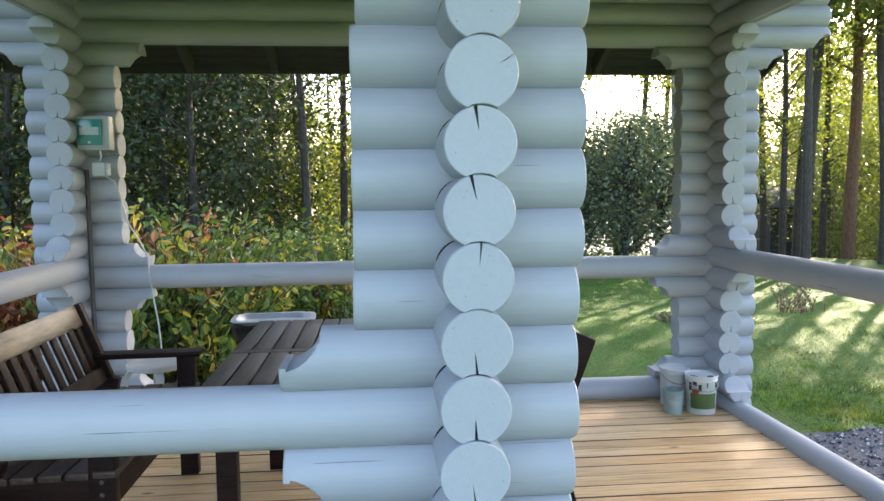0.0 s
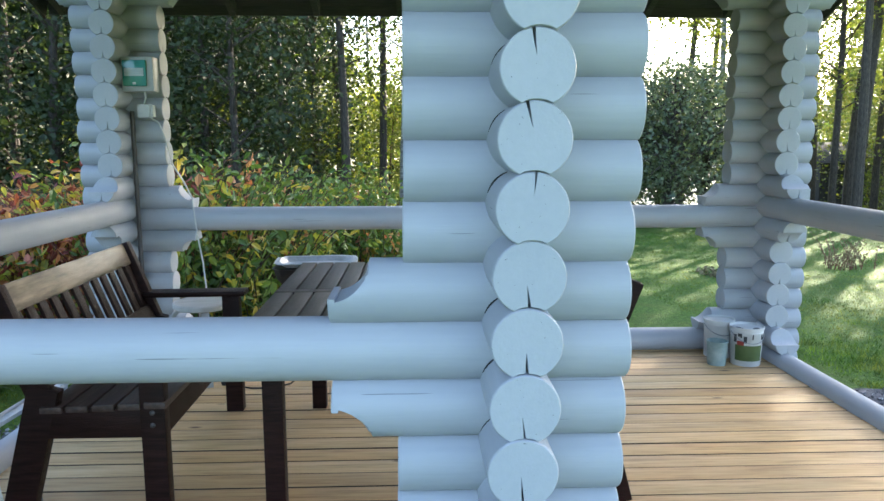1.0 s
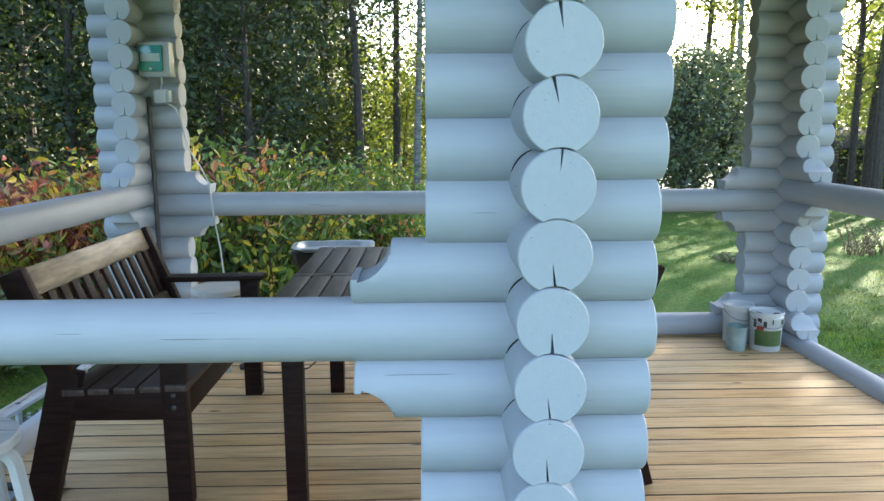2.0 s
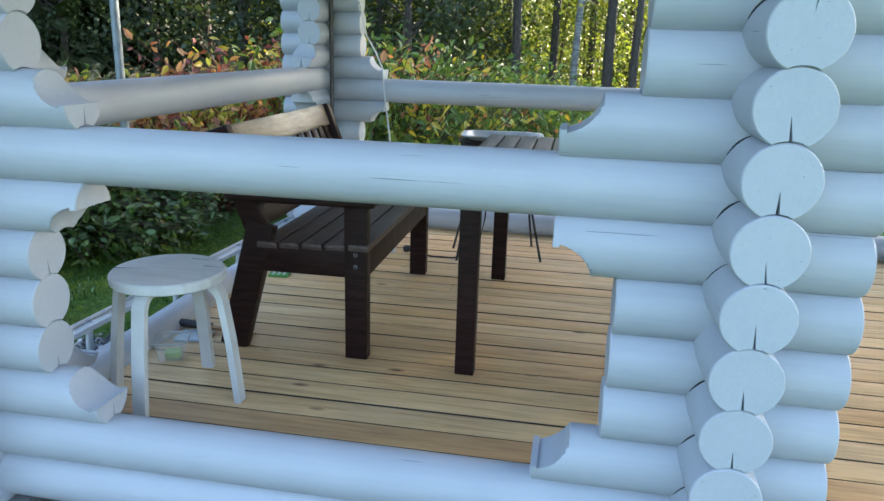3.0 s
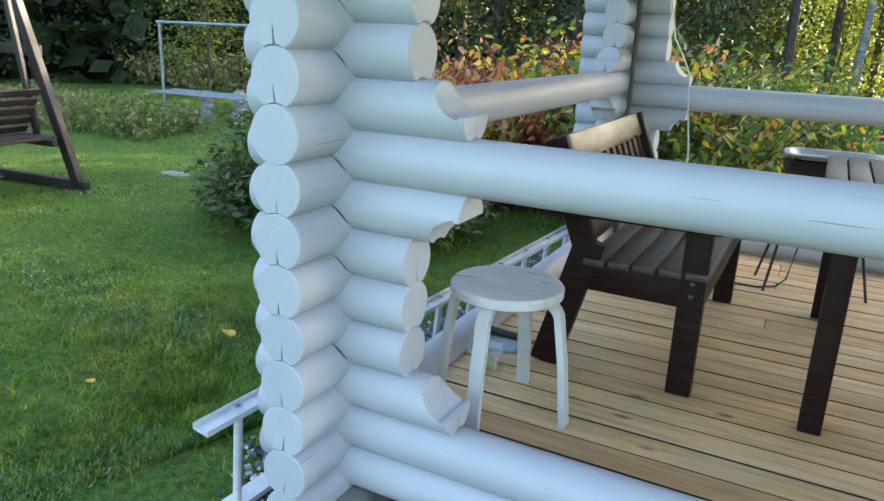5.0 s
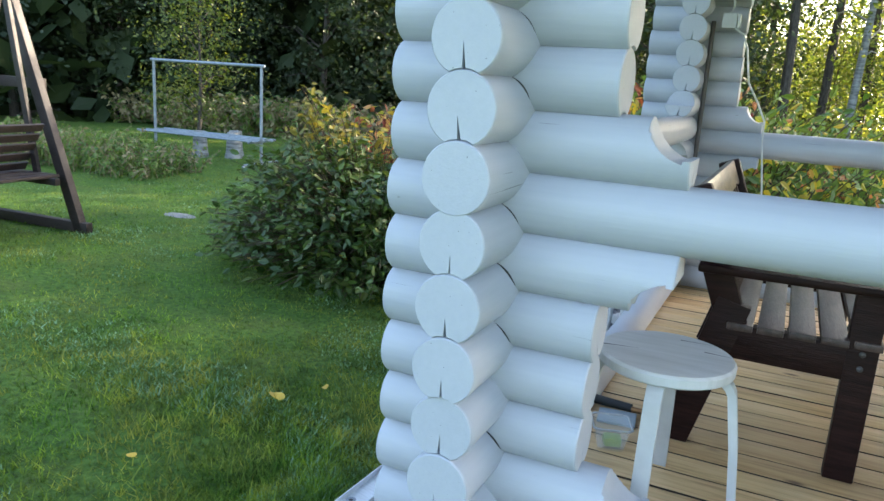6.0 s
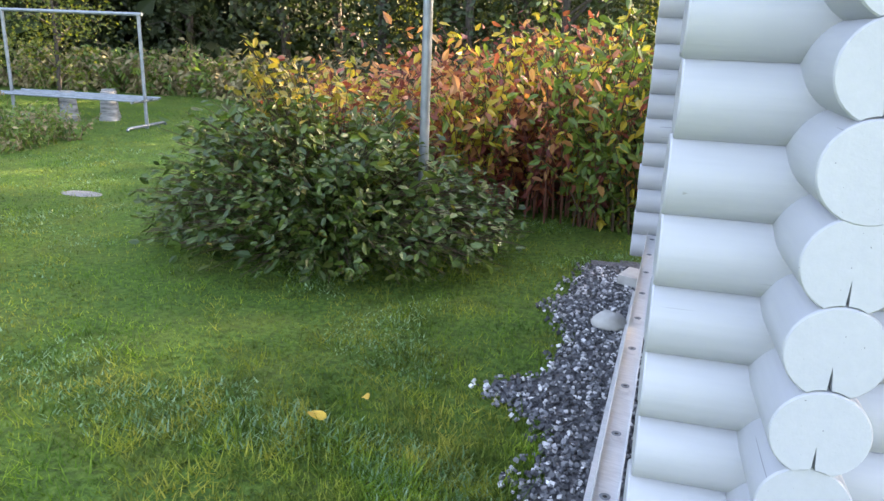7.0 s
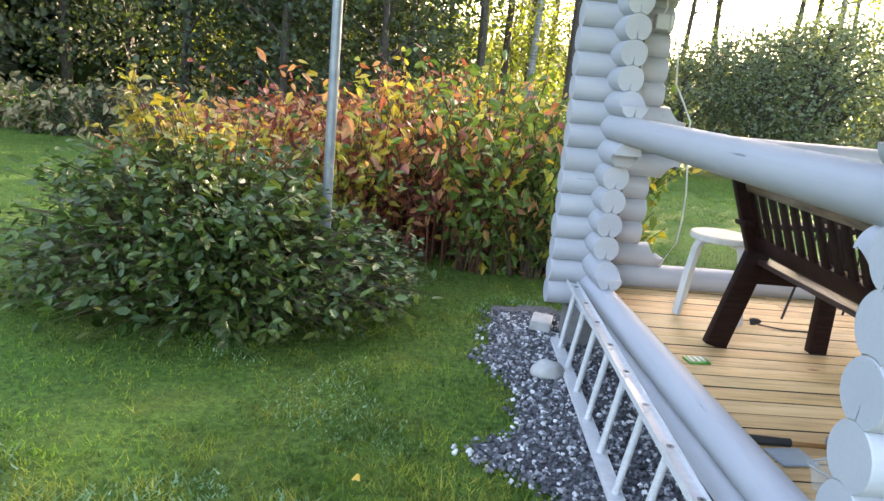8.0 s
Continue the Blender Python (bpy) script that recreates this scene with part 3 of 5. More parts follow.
def gravel_bed():
    verts, faces, step = [], [], 0.06
    index = {}
    for i in range(int(7.6 / step)):
        for j in range(int(5.6 / step)):
            x, y = -3.0 + i * step, -2.0 + j * step
            if on_gravel(x, y):
                q = []
                for a, b in ((i, j), (i + 1, j), (i + 1, j + 1), (i, j + 1)):
                    if (a, b) not in index:
                        index[a, b] = len(verts)
                        px, py = -3.0 + a * step, -2.0 + b * step
                        px, py = px + 0.025 * noise.noise((px * 9, py * 9, 0)), py + 0.025 * noise.noise((px * 9, py * 9, 5))
                        verts.append((px, py, ground_z(px, py) + 0.012 + 0.006 * noise.noise((px * 12, py * 12, 2))))
                    q.append(index[a, b])
                faces.append(tuple(q))
    ob = new("gravel_bed", mesh_of("gravel_bed", verts, faces, GRAVELG, 180))
    tagged(ob, "dark bed of fine gravel around the pavilion", "gravel", kind="structure")


gravel_bed()


def gravel():
    """Crushed stones, joined, thickest where the path looks down on them."""
    r = np.random.default_rng(3)
    # a box-like chip with 8 corners keeps each stone cheap
    base = np.array([[sx, sy, sz] for sx in (-1, 1) for sy in (-1, 1) for sz in (-1, 1)], float) * 0.62
    quad = np.array([[0, 1, 3, 2], [4, 6, 7, 5], [0, 4, 5, 1], [2, 3, 7, 6], [0, 2, 6, 4], [1, 5, 7, 3]])
    V, F, n = [], [], 0

    def add(x, y, size):
        nonlocal n
        v = base * (1 + 0.45 * (r.random((8, 3)) - 0.5)) * np.array([1.0, r.uniform(0.6, 1), r.uniform(0.45, 0.8)]) * size
        q = Euler((r.uniform(-0.7, 0.7), r.uniform(-0.7, 0.7), r.uniform(0, 6.28))).to_matrix()
        v = v @ np.array(q).T + np.array([x, y, ground_z(x, y) + 0.016 + size * 0.25])
        V.append(v)
        F.append(quad + n)
        n += 8
    for x0, x1, y0, y1, count in ((-3.1, -1.85, -0.6, 3.4, 15000), (-1.9, 0.6, -0.62, 0.25, 8000), (2.0, 4.6, 0.9, 3.3, 3400)):
        for _ in range(count):
            x, y = r.uniform(x0, x1), r.uniform(y0, y1)
            if on_gravel(x, y) or (r.random() < 0.25 and on_gravel(x + 0.08, y)):
                add(x, y, r.uniform(0.006, 0.017))
    me = bpy.data.meshes.new("gravel")
    me.from_pydata(np.concatenate(V).tolist(), [], np.concatenate(F).tolist())
    m, nt, p = nodes_of("crushed_stone")
    geo = nt.nodes.new("ShaderNodeNewGeometry")
    link(nt, ramp(nt, geo.outputs["Random Per Island"], [(0, (0.03, 0.032, 0.037)), (0.45, (0.09, 0.094, 0.104)), (0.72, (0.2, 0.205, 0.22)), (0.9, (0.42, 0.42, 0.43)), (1, (0.68, 0.68, 0.68))]), p.inputs["Base Color"])
    p.inputs["Roughness"].default_value = 0.75
    me.materials.append(m)
    tagged(new("gravel", me), "loose grey and whitish crushed stone", "gravel", kind="stuff")


gravel()


def blades(name, label, areas, material, seed, tall=(0.022, 0.05), wide=0.0045, lean=0.5, drifts=False):
    """Blades of grass, each one bent triangle pair, over stretches of lawn."""
    r = np.random.default_rng(seed)
    P0 = []
    for cx, cy, a0, a1, reach, power, count in areas:
        d, ang = reach * r.random(count) ** power, np.radians(r.uniform(a0, a1, count))
        x, y = cx + d * np.sin(ang), cy + d * np.cos(ang)
        keep = [not on_gravel(a, b) and not (-2.0 < a < 2.0 and -0.1 < b < 3.05) for a, b in zip(x, y)]
        # uneven growth
        thick = np.array([noise.noise((a * 1.6, b * 1.6, 7)) for a, b in zip(x, y)])
        keep = np.array(keep) & (r.random(count) < (4.0 * thick - 0.25 if drifts else 0.72 + 0.6 * thick))
        P0.append(np.stack([x[keep], y[keep]], 1))
    P0 = np.concatenate(P0)
    n = len(P0)
    z = np.array([ground_z(a, b) for a, b in P0]) - 0.004
    patch = np.array([max(0.35, 1 + 0.6 * noise.noise((a * 0.8, b * 0.8, 1)) + 0.7 * noise.noise((a * 4.5, b * 4.5, 3))) for a, b in P0])
    h = r.uniform(*tall, n) * patch
    a = r.uniform(0, 2 * np.pi, n)
    d = np.stack([np.cos(a), np.sin(a)], 1)
    side = np.stack([-np.sin(a), np.cos(a)], 1) * wide * r.uniform(0.6, 1.3, n)[:, None]
    tip = d * (h * r.uniform(0.1, lean * 2, n))[:, None]
    base = np.c_[P0, z]
    v = np.empty((n, 3, 3))
    v[:, 0] = base + np.c_[side, np.zeros(n)]
    v[:, 1] = base - np.c_[side, np.zeros(n)]
    v[:, 2] = base + np.c_[tip, h]
    me = bpy.data.meshes.new(name)
    me.from_pydata(v.reshape(-1, 3).tolist(), [], np.arange(n * 3).reshape(-1, 3).tolist())
    me.materials.append(material)
    tagged(new(name, me), label, "grass", kind="stuff")


# each stretch: a centre, two bearings, how far it reaches, how it thins out, and how many
blades("grass", "short mown grass blades on the lawn", [(-2.7, 0.3, -165, 35, 15, 0.95, 480000), (3.0, 3.0, -10, 100, 14, 0.8, 130000)], GRASS, 11, (0.012, 0.034), 0.0034, 1.0)
blades("clover", "low pale clover between the grass", [(-2.7, 0.3, -165, 20, 8, 0.9, 110000)], CLOVER, 12, (0.014, 0.026), 0.0065, 0.9, True)
blades("tall_grass", "rank grass along the edge of the gravel", [(-2.5, 1.0, -180, 180, 2.4, 0.7, 9000), (3.5, 3.4, -60, 120, 1.2, 0.7, 2500)], GRASS, 13, (0.03, 0.075), 0.0035, 0.8)

# ---- deck ----
floor = thing("floor", (0, 0, 0), "honey-coloured pine deck boards with dark gaps and knots", "deck", kind="structure")


def plank_mesh(length):
    bm = shape()
    box(bm, (0, 0, -0.021), (length, 0.1128, 0.042), None, 0.003)
    me = bpy.data.meshes.new("plank")
    shade(bm)
    bm.to_mesh(me)
    bm.free()
    me.materials.append(DECK)
    me.materials.append(GAP_SHADE)
    # sides and undersides carry the painted gap shade
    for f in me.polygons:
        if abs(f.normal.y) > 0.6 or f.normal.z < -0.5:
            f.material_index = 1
    return me


PLANKS = {}
rp = random.Random(5)
y = YF + 0.06
while y < YB - 0.02:
    joint = rp.choice((None, None, -0.9, 0.35, 0.9))
    spans = [(XL + 0.035, XR - 0.035)] if joint is None else [(XL + 0.035, joint - 0.002), (joint + 0.002, XR - 0.035)]
    for a, b in spans:
        key = round(b - a, 3)
        if key not in PLANKS:
            PLANKS[key] = plank_mesh(key)
        ob = new("plank", PLANKS[key])
        ob.parent = floor
        ob.matrix_basis = pose((a + b) / 2, y, rp.uniform(-0.0015, 0.0015))
    y += 0.1195
bm = shape()
for x in (-1.6, -1.0, -0.4, 0.2, 0.8, 1.4):
    box(bm, (x, (YF + YB) / 2, -0.108), (0.048, YB - YF - 0.26, 0.13), None, 0)
joists = part("joist_frame", bm, BARK, floor, "dark joists below the boards")
# unseen sheet and edge boards, added so the deck gaps stay dark
bm = shape()
box(bm, ((XL + XR) / 2, (YF + YB) / 2, -0.19), (XR - XL - 0.1, YB - YF - 0.1, 0.03), None, 0)
for s in (-1, 1):
    box(bm, ((XL + XR) / 2, (YF + YB) / 2 + s * (YB / 2 - 0.085), -0.11), (XR - XL - 0.12, 0.03, 0.13), None, 0)
part("blind_floor", bm, FELT, floor, "added dark sheet below the joists that keeps light out of the gaps")

# ---- bench and table ----
DULLBOLT = surface("dull_bolt", (0.05, 0.045, 0.045), (0.12, 0.11, 0.11), 20.0, rough=0.5, metal=0.4)



def bench(at, turn, label, half=0.53, slats=12, name="garden_bench", kind="bench"):
    """A slatted garden bench; its front looks along its own +x, its length lies along y, its base centre is the origin."""
    ob = thing(name, at, label, kind, "seats at the table", turn=turn)
    for s in (-1, 1):
        y = s * half
        bm = shape()
        box(bm, (0.235, y, 0.295), (0.085, 0.052, 0.59), None, 0.005)
        leg = part("front_leg", bm, BROWN, ob)
        for z in (0.41, 0.365):
            bm = shape()
            lathe(bm, [(0, 0.006), (0.006, 0.005), (0.009, 0.002), (0.010, -0.004), (0, -0.004)], 10)
            bmesh.ops.transform(bm, matrix=pose(0.235, y + s * 0.026, z, -90 * s, 0, 0), verts=bm.verts[:])
            part("bolt", bm, DULLBOLT, leg, "small dull steel bolt head")
        bm = shape()
        beam(bm, (-0.265, y, 0.0), (-0.13, y, 0.50), 0.05, 0.105, 0.005, (1, 0, 0.2))
        part("back_leg", bm, BROWN, ob)
        bm = shape()
        beam(bm, (-0.12, y, 0.40), (-0.29, y, 0.845), 0.046, 0.09, 0.012, (1, 0, 0.2))
        part("back_upright", bm, BROWN, ob)
        bm = shape()
        box(bm, (0.045, y, 0.375), (0.42, 0.048, 0.11), None, 0.004)
        part("side_rail", bm, BROWN, ob)
        bm = shape()
        beam(bm, (-0.25, y, 0.598), (0.31, y, 0.604), 0.105, 0.027, 0.01)
        part("armrest", bm, BROWN, ob)
    for i in range(5):
        bm = shape()
        box(bm, (-0.105 + 0.088 * i, 0, 0.437 - 0.003 * (4 - i)), (0.076, 2 * half + 0.07, 0.024), None, 0.005)
        part("seat_slat", bm, SEATBROWN, ob)
    bm = shape()
    box(bm, (0.262, 0, 0.372), (0.026, 2 * half - 0.06, 0.1), None, 0.004)
    part("front_apron", bm, BROWN, ob)
    lean = Matrix.Rotation(radians(-21), 4, "Y")
    bm = shape()
    box(bm, (-0.262, 0, 0.798), (0.03, 2 * half - 0.05, 0.105), lean, 0.008)
    part("top_rail", bm, WORN, ob, "top rail worn to bare glossy wood")
    bm = shape()
    box(bm, (-0.156, 0, 0.515), (0.03, 2 * half - 0.05, 0.075), lean, 0.005)
    part("lower_rail", bm, BROWN, ob)
    for i in range(slats):
        y = -half + 0.06 + (2 * half - 0.12) * i / (slats - 1)
        bm = shape()
        box(bm, (-0.21, y, 0.655), (0.014, 0.05, 0.24), lean, 0.003)
        part("back_slat", bm, BROWN, ob)
    return ob


bench((-1.345, 1.39, 0), 0, "dark brown wooden garden bench with slatted back and worn rail", 0.55)
bench((0.285, 1.2, 0), 180, "dark brown wooden garden armchair on the far side of the table", 0.28, 8, "garden_chair", "chair")


def table():
    ob = thing("garden_table", (-0.33, 1.38, 0), "dark brown slatted wooden garden table, weathered grey on top", "table")
    for x in (-0.36, 0.36):
        for y in (-0.58, 0.57):
            bm = shape()
            box(bm, (x, y, 0.345), (0.07, 0.055, 0.69), None, 0.005)
            part("leg", bm, BROWN, ob)
    top = surface("weathered_table_slat", (0.045, 0.032, 0.028), (0.12, 0.09, 0.08), 5.0, (14, 1.5, 14), 0.4, relief=0.25, tint=0.5, big=0.5)
    for i in range(11):
        x = -0.41 + 0.082 * i
        for lo, hi in ((-0.70, -0.055), (0.012, 0.70)):
            bm = shape()
            box(bm, (x, (lo + hi) / 2, 0.712), (0.075, hi - lo, 0.026), None, 0.004)
            part("slat", bm, top, ob)
    bm = shape()
    box(bm, (0, -0.022, 0.712), (0.9, 0.06, 0.026), None, 0.004)
    part("cross_slat", bm, top, ob)
    for x in (-0.36, 0.36):
        bm = shape()
        box(bm, (x, 0, 0.677), (0.03, 1.11, 0.045), None, 0.004)
        part("apron", bm, BROWN, ob)
    for y in (-0.58, 0.57):
        bm = shape()
        box(bm, (0, y, 0.677), (0.66, 0.03, 0.045), None, 0.004)
        part("apron", bm, BROWN, ob)


table()


def bent_leg(bm, foot, head, width, thick):
    """A bentwood leg: straight up from the foot, then curving in under the seat."""
    foot, head = Vector(foot), Vector(head)
    out = Vector((head.x, head.y, 0)).normalized()
    side = Vector((-out.y, out.x, 0))
    knee = head + out * 0.0
    pts = [foot, foot.lerp(knee, 0.5), knee - Vector((0, 0, 0.075))]
    for k in range(1, 6):
        a = k / 5 * math.pi / 2
        pts.append(knee - Vector((0, 0, 0.075)) + Vector((0, 0, 0.06 * math.sin(a))) - out * 0.06 * (1 - math.cos(a)))
    pts.append(pts[-1] - out * 0.07)
    ring = []
    for i, p in enumerate(pts):
        d = (pts[min(i + 1, len(pts) - 1)] - pts[max(i - 1, 0)]).normalized()
        nrm = side.cross(d).normalized()
        ring.append([bm.verts.new(p + side * (sx * width / 2) + nrm * (sn * thick / 2)) for sx, sn in ((-1, -1), (1, -1), (1, 1), (-1, 1))])
    for a, b in zip(ring, ring[1:]):
        for k in range(4):
            bm.faces.new((a[k], a[(k + 1) % 4], b[(k + 1) % 4], b[k]))
    bm.faces.new(ring[0][::-1])
    bm.faces.new(ring[-1])
    bmesh.ops.bevel(bm, geom=[e for e in bm.edges if e.calc_face_angle(0) > 1.0], offset=0.003, segments=2, affect="EDGES")


def stool(at, turn, r, label, cracked=True):
    ob = thing("round_stool", at, label, "stool", "stools", turn=turn)
    bm = shape()
    lathe(bm, [(0, 0.407), (r - 0.006, 0.407), (r, 0.412), (r + 0.001, 0.434), (r - 0.005, 0.441), (0, 0.441)], 56)
    seat = part("seat", bm, SEATW, ob, "weathered white seat split along the grain")
    for k in range(4):
        a = k * math.pi / 2
        bm = shape()
        bent_leg(bm, (0.222 * math.cos(a), 0.222 * math.sin(a), 0), ((r + 0.002) * math.cos(a), (r + 0.002) * math.sin(a), 0.419), 0.042, 0.022)
        part("leg", bm, STOOLW, ob)
    if cracked:
        for a, b, w in (((-0.172, -0.03), (-0.07, -0.01), 0.006), ((0.09, 0.06), (0.163, 0.055), 0.005), ((0.02, 0.125), (0.115, 0.13), 0.004)):
            bm = shape()
            a, b = Vector((*a, 0.4413)), Vector((*b, 0.4413))
            s = (b - a).cross(Vector((0, 0, 1))).normalized() * w / 2
            v = [bm.verts.new(p) for p in (a - s, a + s, b)]
            low = [bm.verts.new(p - Vector((0, 0, 0.004))) for p in (a - s, a + s, b)]
            bm.faces.new(v)
            bm.faces.new(low[::-1])
            for i in range(3):
                bm.faces.new((v[i], v[(i + 1) % 3], low[(i + 1) % 3], low[i]))
            part("seat_crack", bm, CRACK, seat, "dark split in the seat")
    return ob


stool((-1.606, 0.40, 0), 1, 0.178, "white bentwood stool with a cracked weathered round seat")
stool((-1.411, 2.49, 0), 19, 0.165, "white bentwood stool standing by the back rail", False)


def barbecue():
    ob = thing("charcoal_grill", (-0.752, 2.4, 0), "black enamel grill trough on thin splayed legs", "grill")
    bm = shape()
    rows = []
    for z, sx, sy in ((0.53, 0.15, 0.1), (0.6, 0.2, 0.13), (0.655, 0.215, 0.145), (0.66, 0.225, 0.155)):
        rows.append([bm.verts.new((x * sx, y * sy, z)) for x, y in ((-1, -0.8), (-0.85, -1), (0.85, -1), (1, -0.8), (1, 0.8), (0.85, 1), (-0.85, 1), (-1, 0.8))])
    for a, b in zip(rows, rows[1:]):
        for k in range(8):
            bm.faces.new((a[k], a[(k + 1) % 8], b[(k + 1) % 8], b[k]))
    bm.faces.new(rows[0][::-1])
    bm.faces.new(rows[-1])
    part("trough", bm, BLACK, ob)
    for fx, fy, hx, hy in ((-0.2, -0.19, -0.13, -0.08), (0.26, -0.085, 0.13, -0.08), (0.19, 0.23, 0.13, 0.08), (-0.26, 0.06, -0.13, 0.08)):
        bm = shape()
        tube(bm, [(fx, fy, 0), (hx, hy, 0.56)], 0.007, 8)
        part("leg", bm, BLACK, ob)
    tray = thing("foil_tray", (-0.745, 2.37, 0.664), "shallow aluminium foil grill tray, empty", "tray", turn=4)
    bm = shape()
    rows = []
    for z, sx, sy in ((0.002, 0.175, 0.105), (0.03, 0.2, 0.128), (0.031, 0.222, 0.148), (0.026, 0.226, 0.152), (0.028, 0.196, 0.124), (0.005, 0.172, 0.102)):
        ring = []
        for k in range(40):
            a = 2 * math.pi * k / 40
            c, s = math.cos(a), math.sin(a)
            e = 0.42
            j = 1 + 0.008 * math.sin(k * 7)
            ring.append(bm.verts.new((sx * j * math.copysign(abs(c) ** e, c), sy * j * math.copysign(abs(s) ** e, s), z + 0.001 * math.sin(k * 5))))
        rows.append(ring)
    for i, a in enumerate(rows[:-1]):
        b = rows[i + 1]
        for k in range(40):
            bm.faces.new((a[k], a[(k + 1) % 40], b[(k + 1) % 40], b[k]))
    bm.faces.new(rows[0][::-1])
    bm.faces.new(rows[-1])
    part("tray_body", bm, FOIL, tray)


barbecue()

# ---- electrical things on the back corner ----


def meter_box():
    ob = thing("meter_box", (-1.815, 2.828, 1.63), "grey electrical box with a teal window and switches", "electrical box")
    bm = shape()
    box(bm, (0, 0.01, 0.1), (0.185, 0.1, 0.2), None, 0.008)
    part("case", bm, BOXGREY, ob)
    bm = shape()
    box(bm, (-0.012, -0.045, 0.105), (0.135, 0.022, 0.15), None, 0.008)
    cover = part("window_cover", bm, TEAL, ob, "teal tinted hinged cover")
    bm = shape()
    box(bm, (-0.012, -0.057, 0.11), (0.11, 0.006, 0.045), None, 0.002)
    part("switch_row", bm, PALESTRIP, cover, "pale row of switches")
    bm = shape()
    box(bm, (-0.012, -0.058, 0.045), (0.018, 0.008, 0.014), None, 0.003)
    part("latch", bm, PALESTRIP, cover)
    jb = thing("junction_box", (-1.79, 2.843, 1.48), "small white junction box below the meter box", "electrical box")
    bm = shape()
    box(bm, (-0.01, 0, 0.04), (0.075, 0.055, 0.08), None, 0.006)
    part("case", bm, PLASTIC, jb)
    bm = shape()
    box(bm, (0.038, -0.005, 0.04), (0.016, 0.045, 0.07), None, 0.004)
    part("lid_edge", bm, PLASTIC, jb)
    for r in (0.006,):
        bm = shape()
        tube(bm, [(-1.79, 2.828, 1.63), (-1.785, 2.823, 1.595), (-1.8, 2.833, 1.56)], r, 8)
        tagged(part("short_cable", bm, PLASTIC), "short white cable between two electrical boxes", "cable")
    bm = shape()
    tube(bm, [(-1.885, 2.863, 1.52), (-1.885, 2.863, 0.6), (-1.88, 2.863, 0.01)], 0.0125, 10)
    tagged(part("conduit", bm, CONDUIT), "grey-brown conduit pipe up the corner of logs", "pipe")
    bm = shape()
    pts = [(-1.765, 2.823, 1.48), (-1.72, 2.828, 1.45), (-1.69, 2.823, 1.38), (-1.66, 2.858, 1.2), (-1.6, 2.858, 1.1), (-1.55, 2.843, 1.0), (-1.548, 2.858, 0.9), (-1.53, 2.840, 0.78), (-1.505, 2.848, 0.6), (-1.497, 2.858, 0.45), (-1.51, 2.858, 0.3), (-1.6, 2.828, 0.16)]
    tube(bm, pts, 0.005, 7)
    tagged(part("loose_cable", bm, PLASTIC), "loose white cable hanging over the rail", "cable")
    bm = shape()
    tube(bm, [(-1.23, 2.285, 0.012), (-1.1, 2.240, 0.006), (-0.98, 2.240, 0.006), (-0.9, 2.310, 0.006), (-0.86, 2.420, 0.02), (-0.83, 2.450, 0.2), (-0.81, 2.420, 0.5), (-0.8, 2.400, 0.56)], 0.0045, 7)
    cord = tagged(part("power_cord", bm, BLACKRUB), "black power cord lying on the deck", "cable")
    bm = shape()
    lathe(bm, [(0, 0), (0.018, 0.001), (0.02, 0.02), (0.016, 0.04), (0.007, 0.055), (0, 0.056)], 14)
    bmesh.ops.transform(bm, matrix=pose(-1.27, 2.30, 0.02, 0, 78, -18), verts=bm.verts[:])
    part("plug", bm, BLACKRUB, cord)


meter_box()

# ---- buckets ----


def bucket(at, r, h, label, dirty):
    ob = thing("paint_bucket", at, label, "bucket", "paint buckets")
    bm = shape()
    lathe(bm, [(0, 0), (r * 0.9, 0), (r * 0.91, 0.004), (r * 0.985, h - 0.05), (r * 1.0, h - 0.048), (r * 1.03, h - 0.03), (r * 1.0, h - 0.028), (r, h - 0.012), (0, h - 0.012)], 40)
    pail = part("pail", bm, PLASTIC, ob)
    bm = shape()
    lathe(bm, [(r * 1.0, h - 0.014), (r * 1.05, h - 0.013), (r * 1.06, h - 0.002), (r * 1.03, h), (r * 1.0, h - 0.004), (r * 0.93, h - 0.014), (0, h - 0.0115)], 40)
    lid = part("lid", bm, PLASTIC, ob)
    if dirty:
        rr = random.Random(4)
        bm = shape()
        arc(bm, r * 0.925, r * 0.962, 0.035, 0.13, radians(205), radians(310))
        part("label", bm, LABELG, pail, "green and brown printed label")
        bm = shape()
        arc(bm, r * 0.955, r * 0.965, 0.125, 0.155, radians(212), radians(238))
        part("label_mark", bm, RED, pail, "red mark on the label")
        for _ in range(9):
            a = radians(rr.uniform(190, 340))
            top = h - rr.uniform(0.03, 0.06)
            bm = shape()
            arc(bm, r * 0.995, r * 1.0, top - rr.uniform(0.012, 0.05), top, a, a + rr.uniform(0.06, 0.22))
            part("drip", bm, DRIP, pail, "dark paint drip")
        for _ in range(5):
            a = rr.uniform(0, 6.28)
            bm = shape()
            lathe(bm, [(0.018, 0), (0.016, 0.001), (0, 0.0015)], 9, (0.6 * r * math.cos(a), 0.6 * r * math.sin(a), h - 0.0115))
            part("stain", bm, DRIP, lid, "dark paint stain on the lid")
    bm = shape()
    pts = [(r * 1.03 * math.cos(a), -r * 1.03 * math.sin(a) * 1.0 - 0.002, h - 0.03 - 0.06 * math.sin(a)) for a in [math.pi * k / 14 for k in range(15)]]
    tube(bm, pts, 0.0022, 6)
    part("wire_handle", bm, STEEL, ob)
    return ob


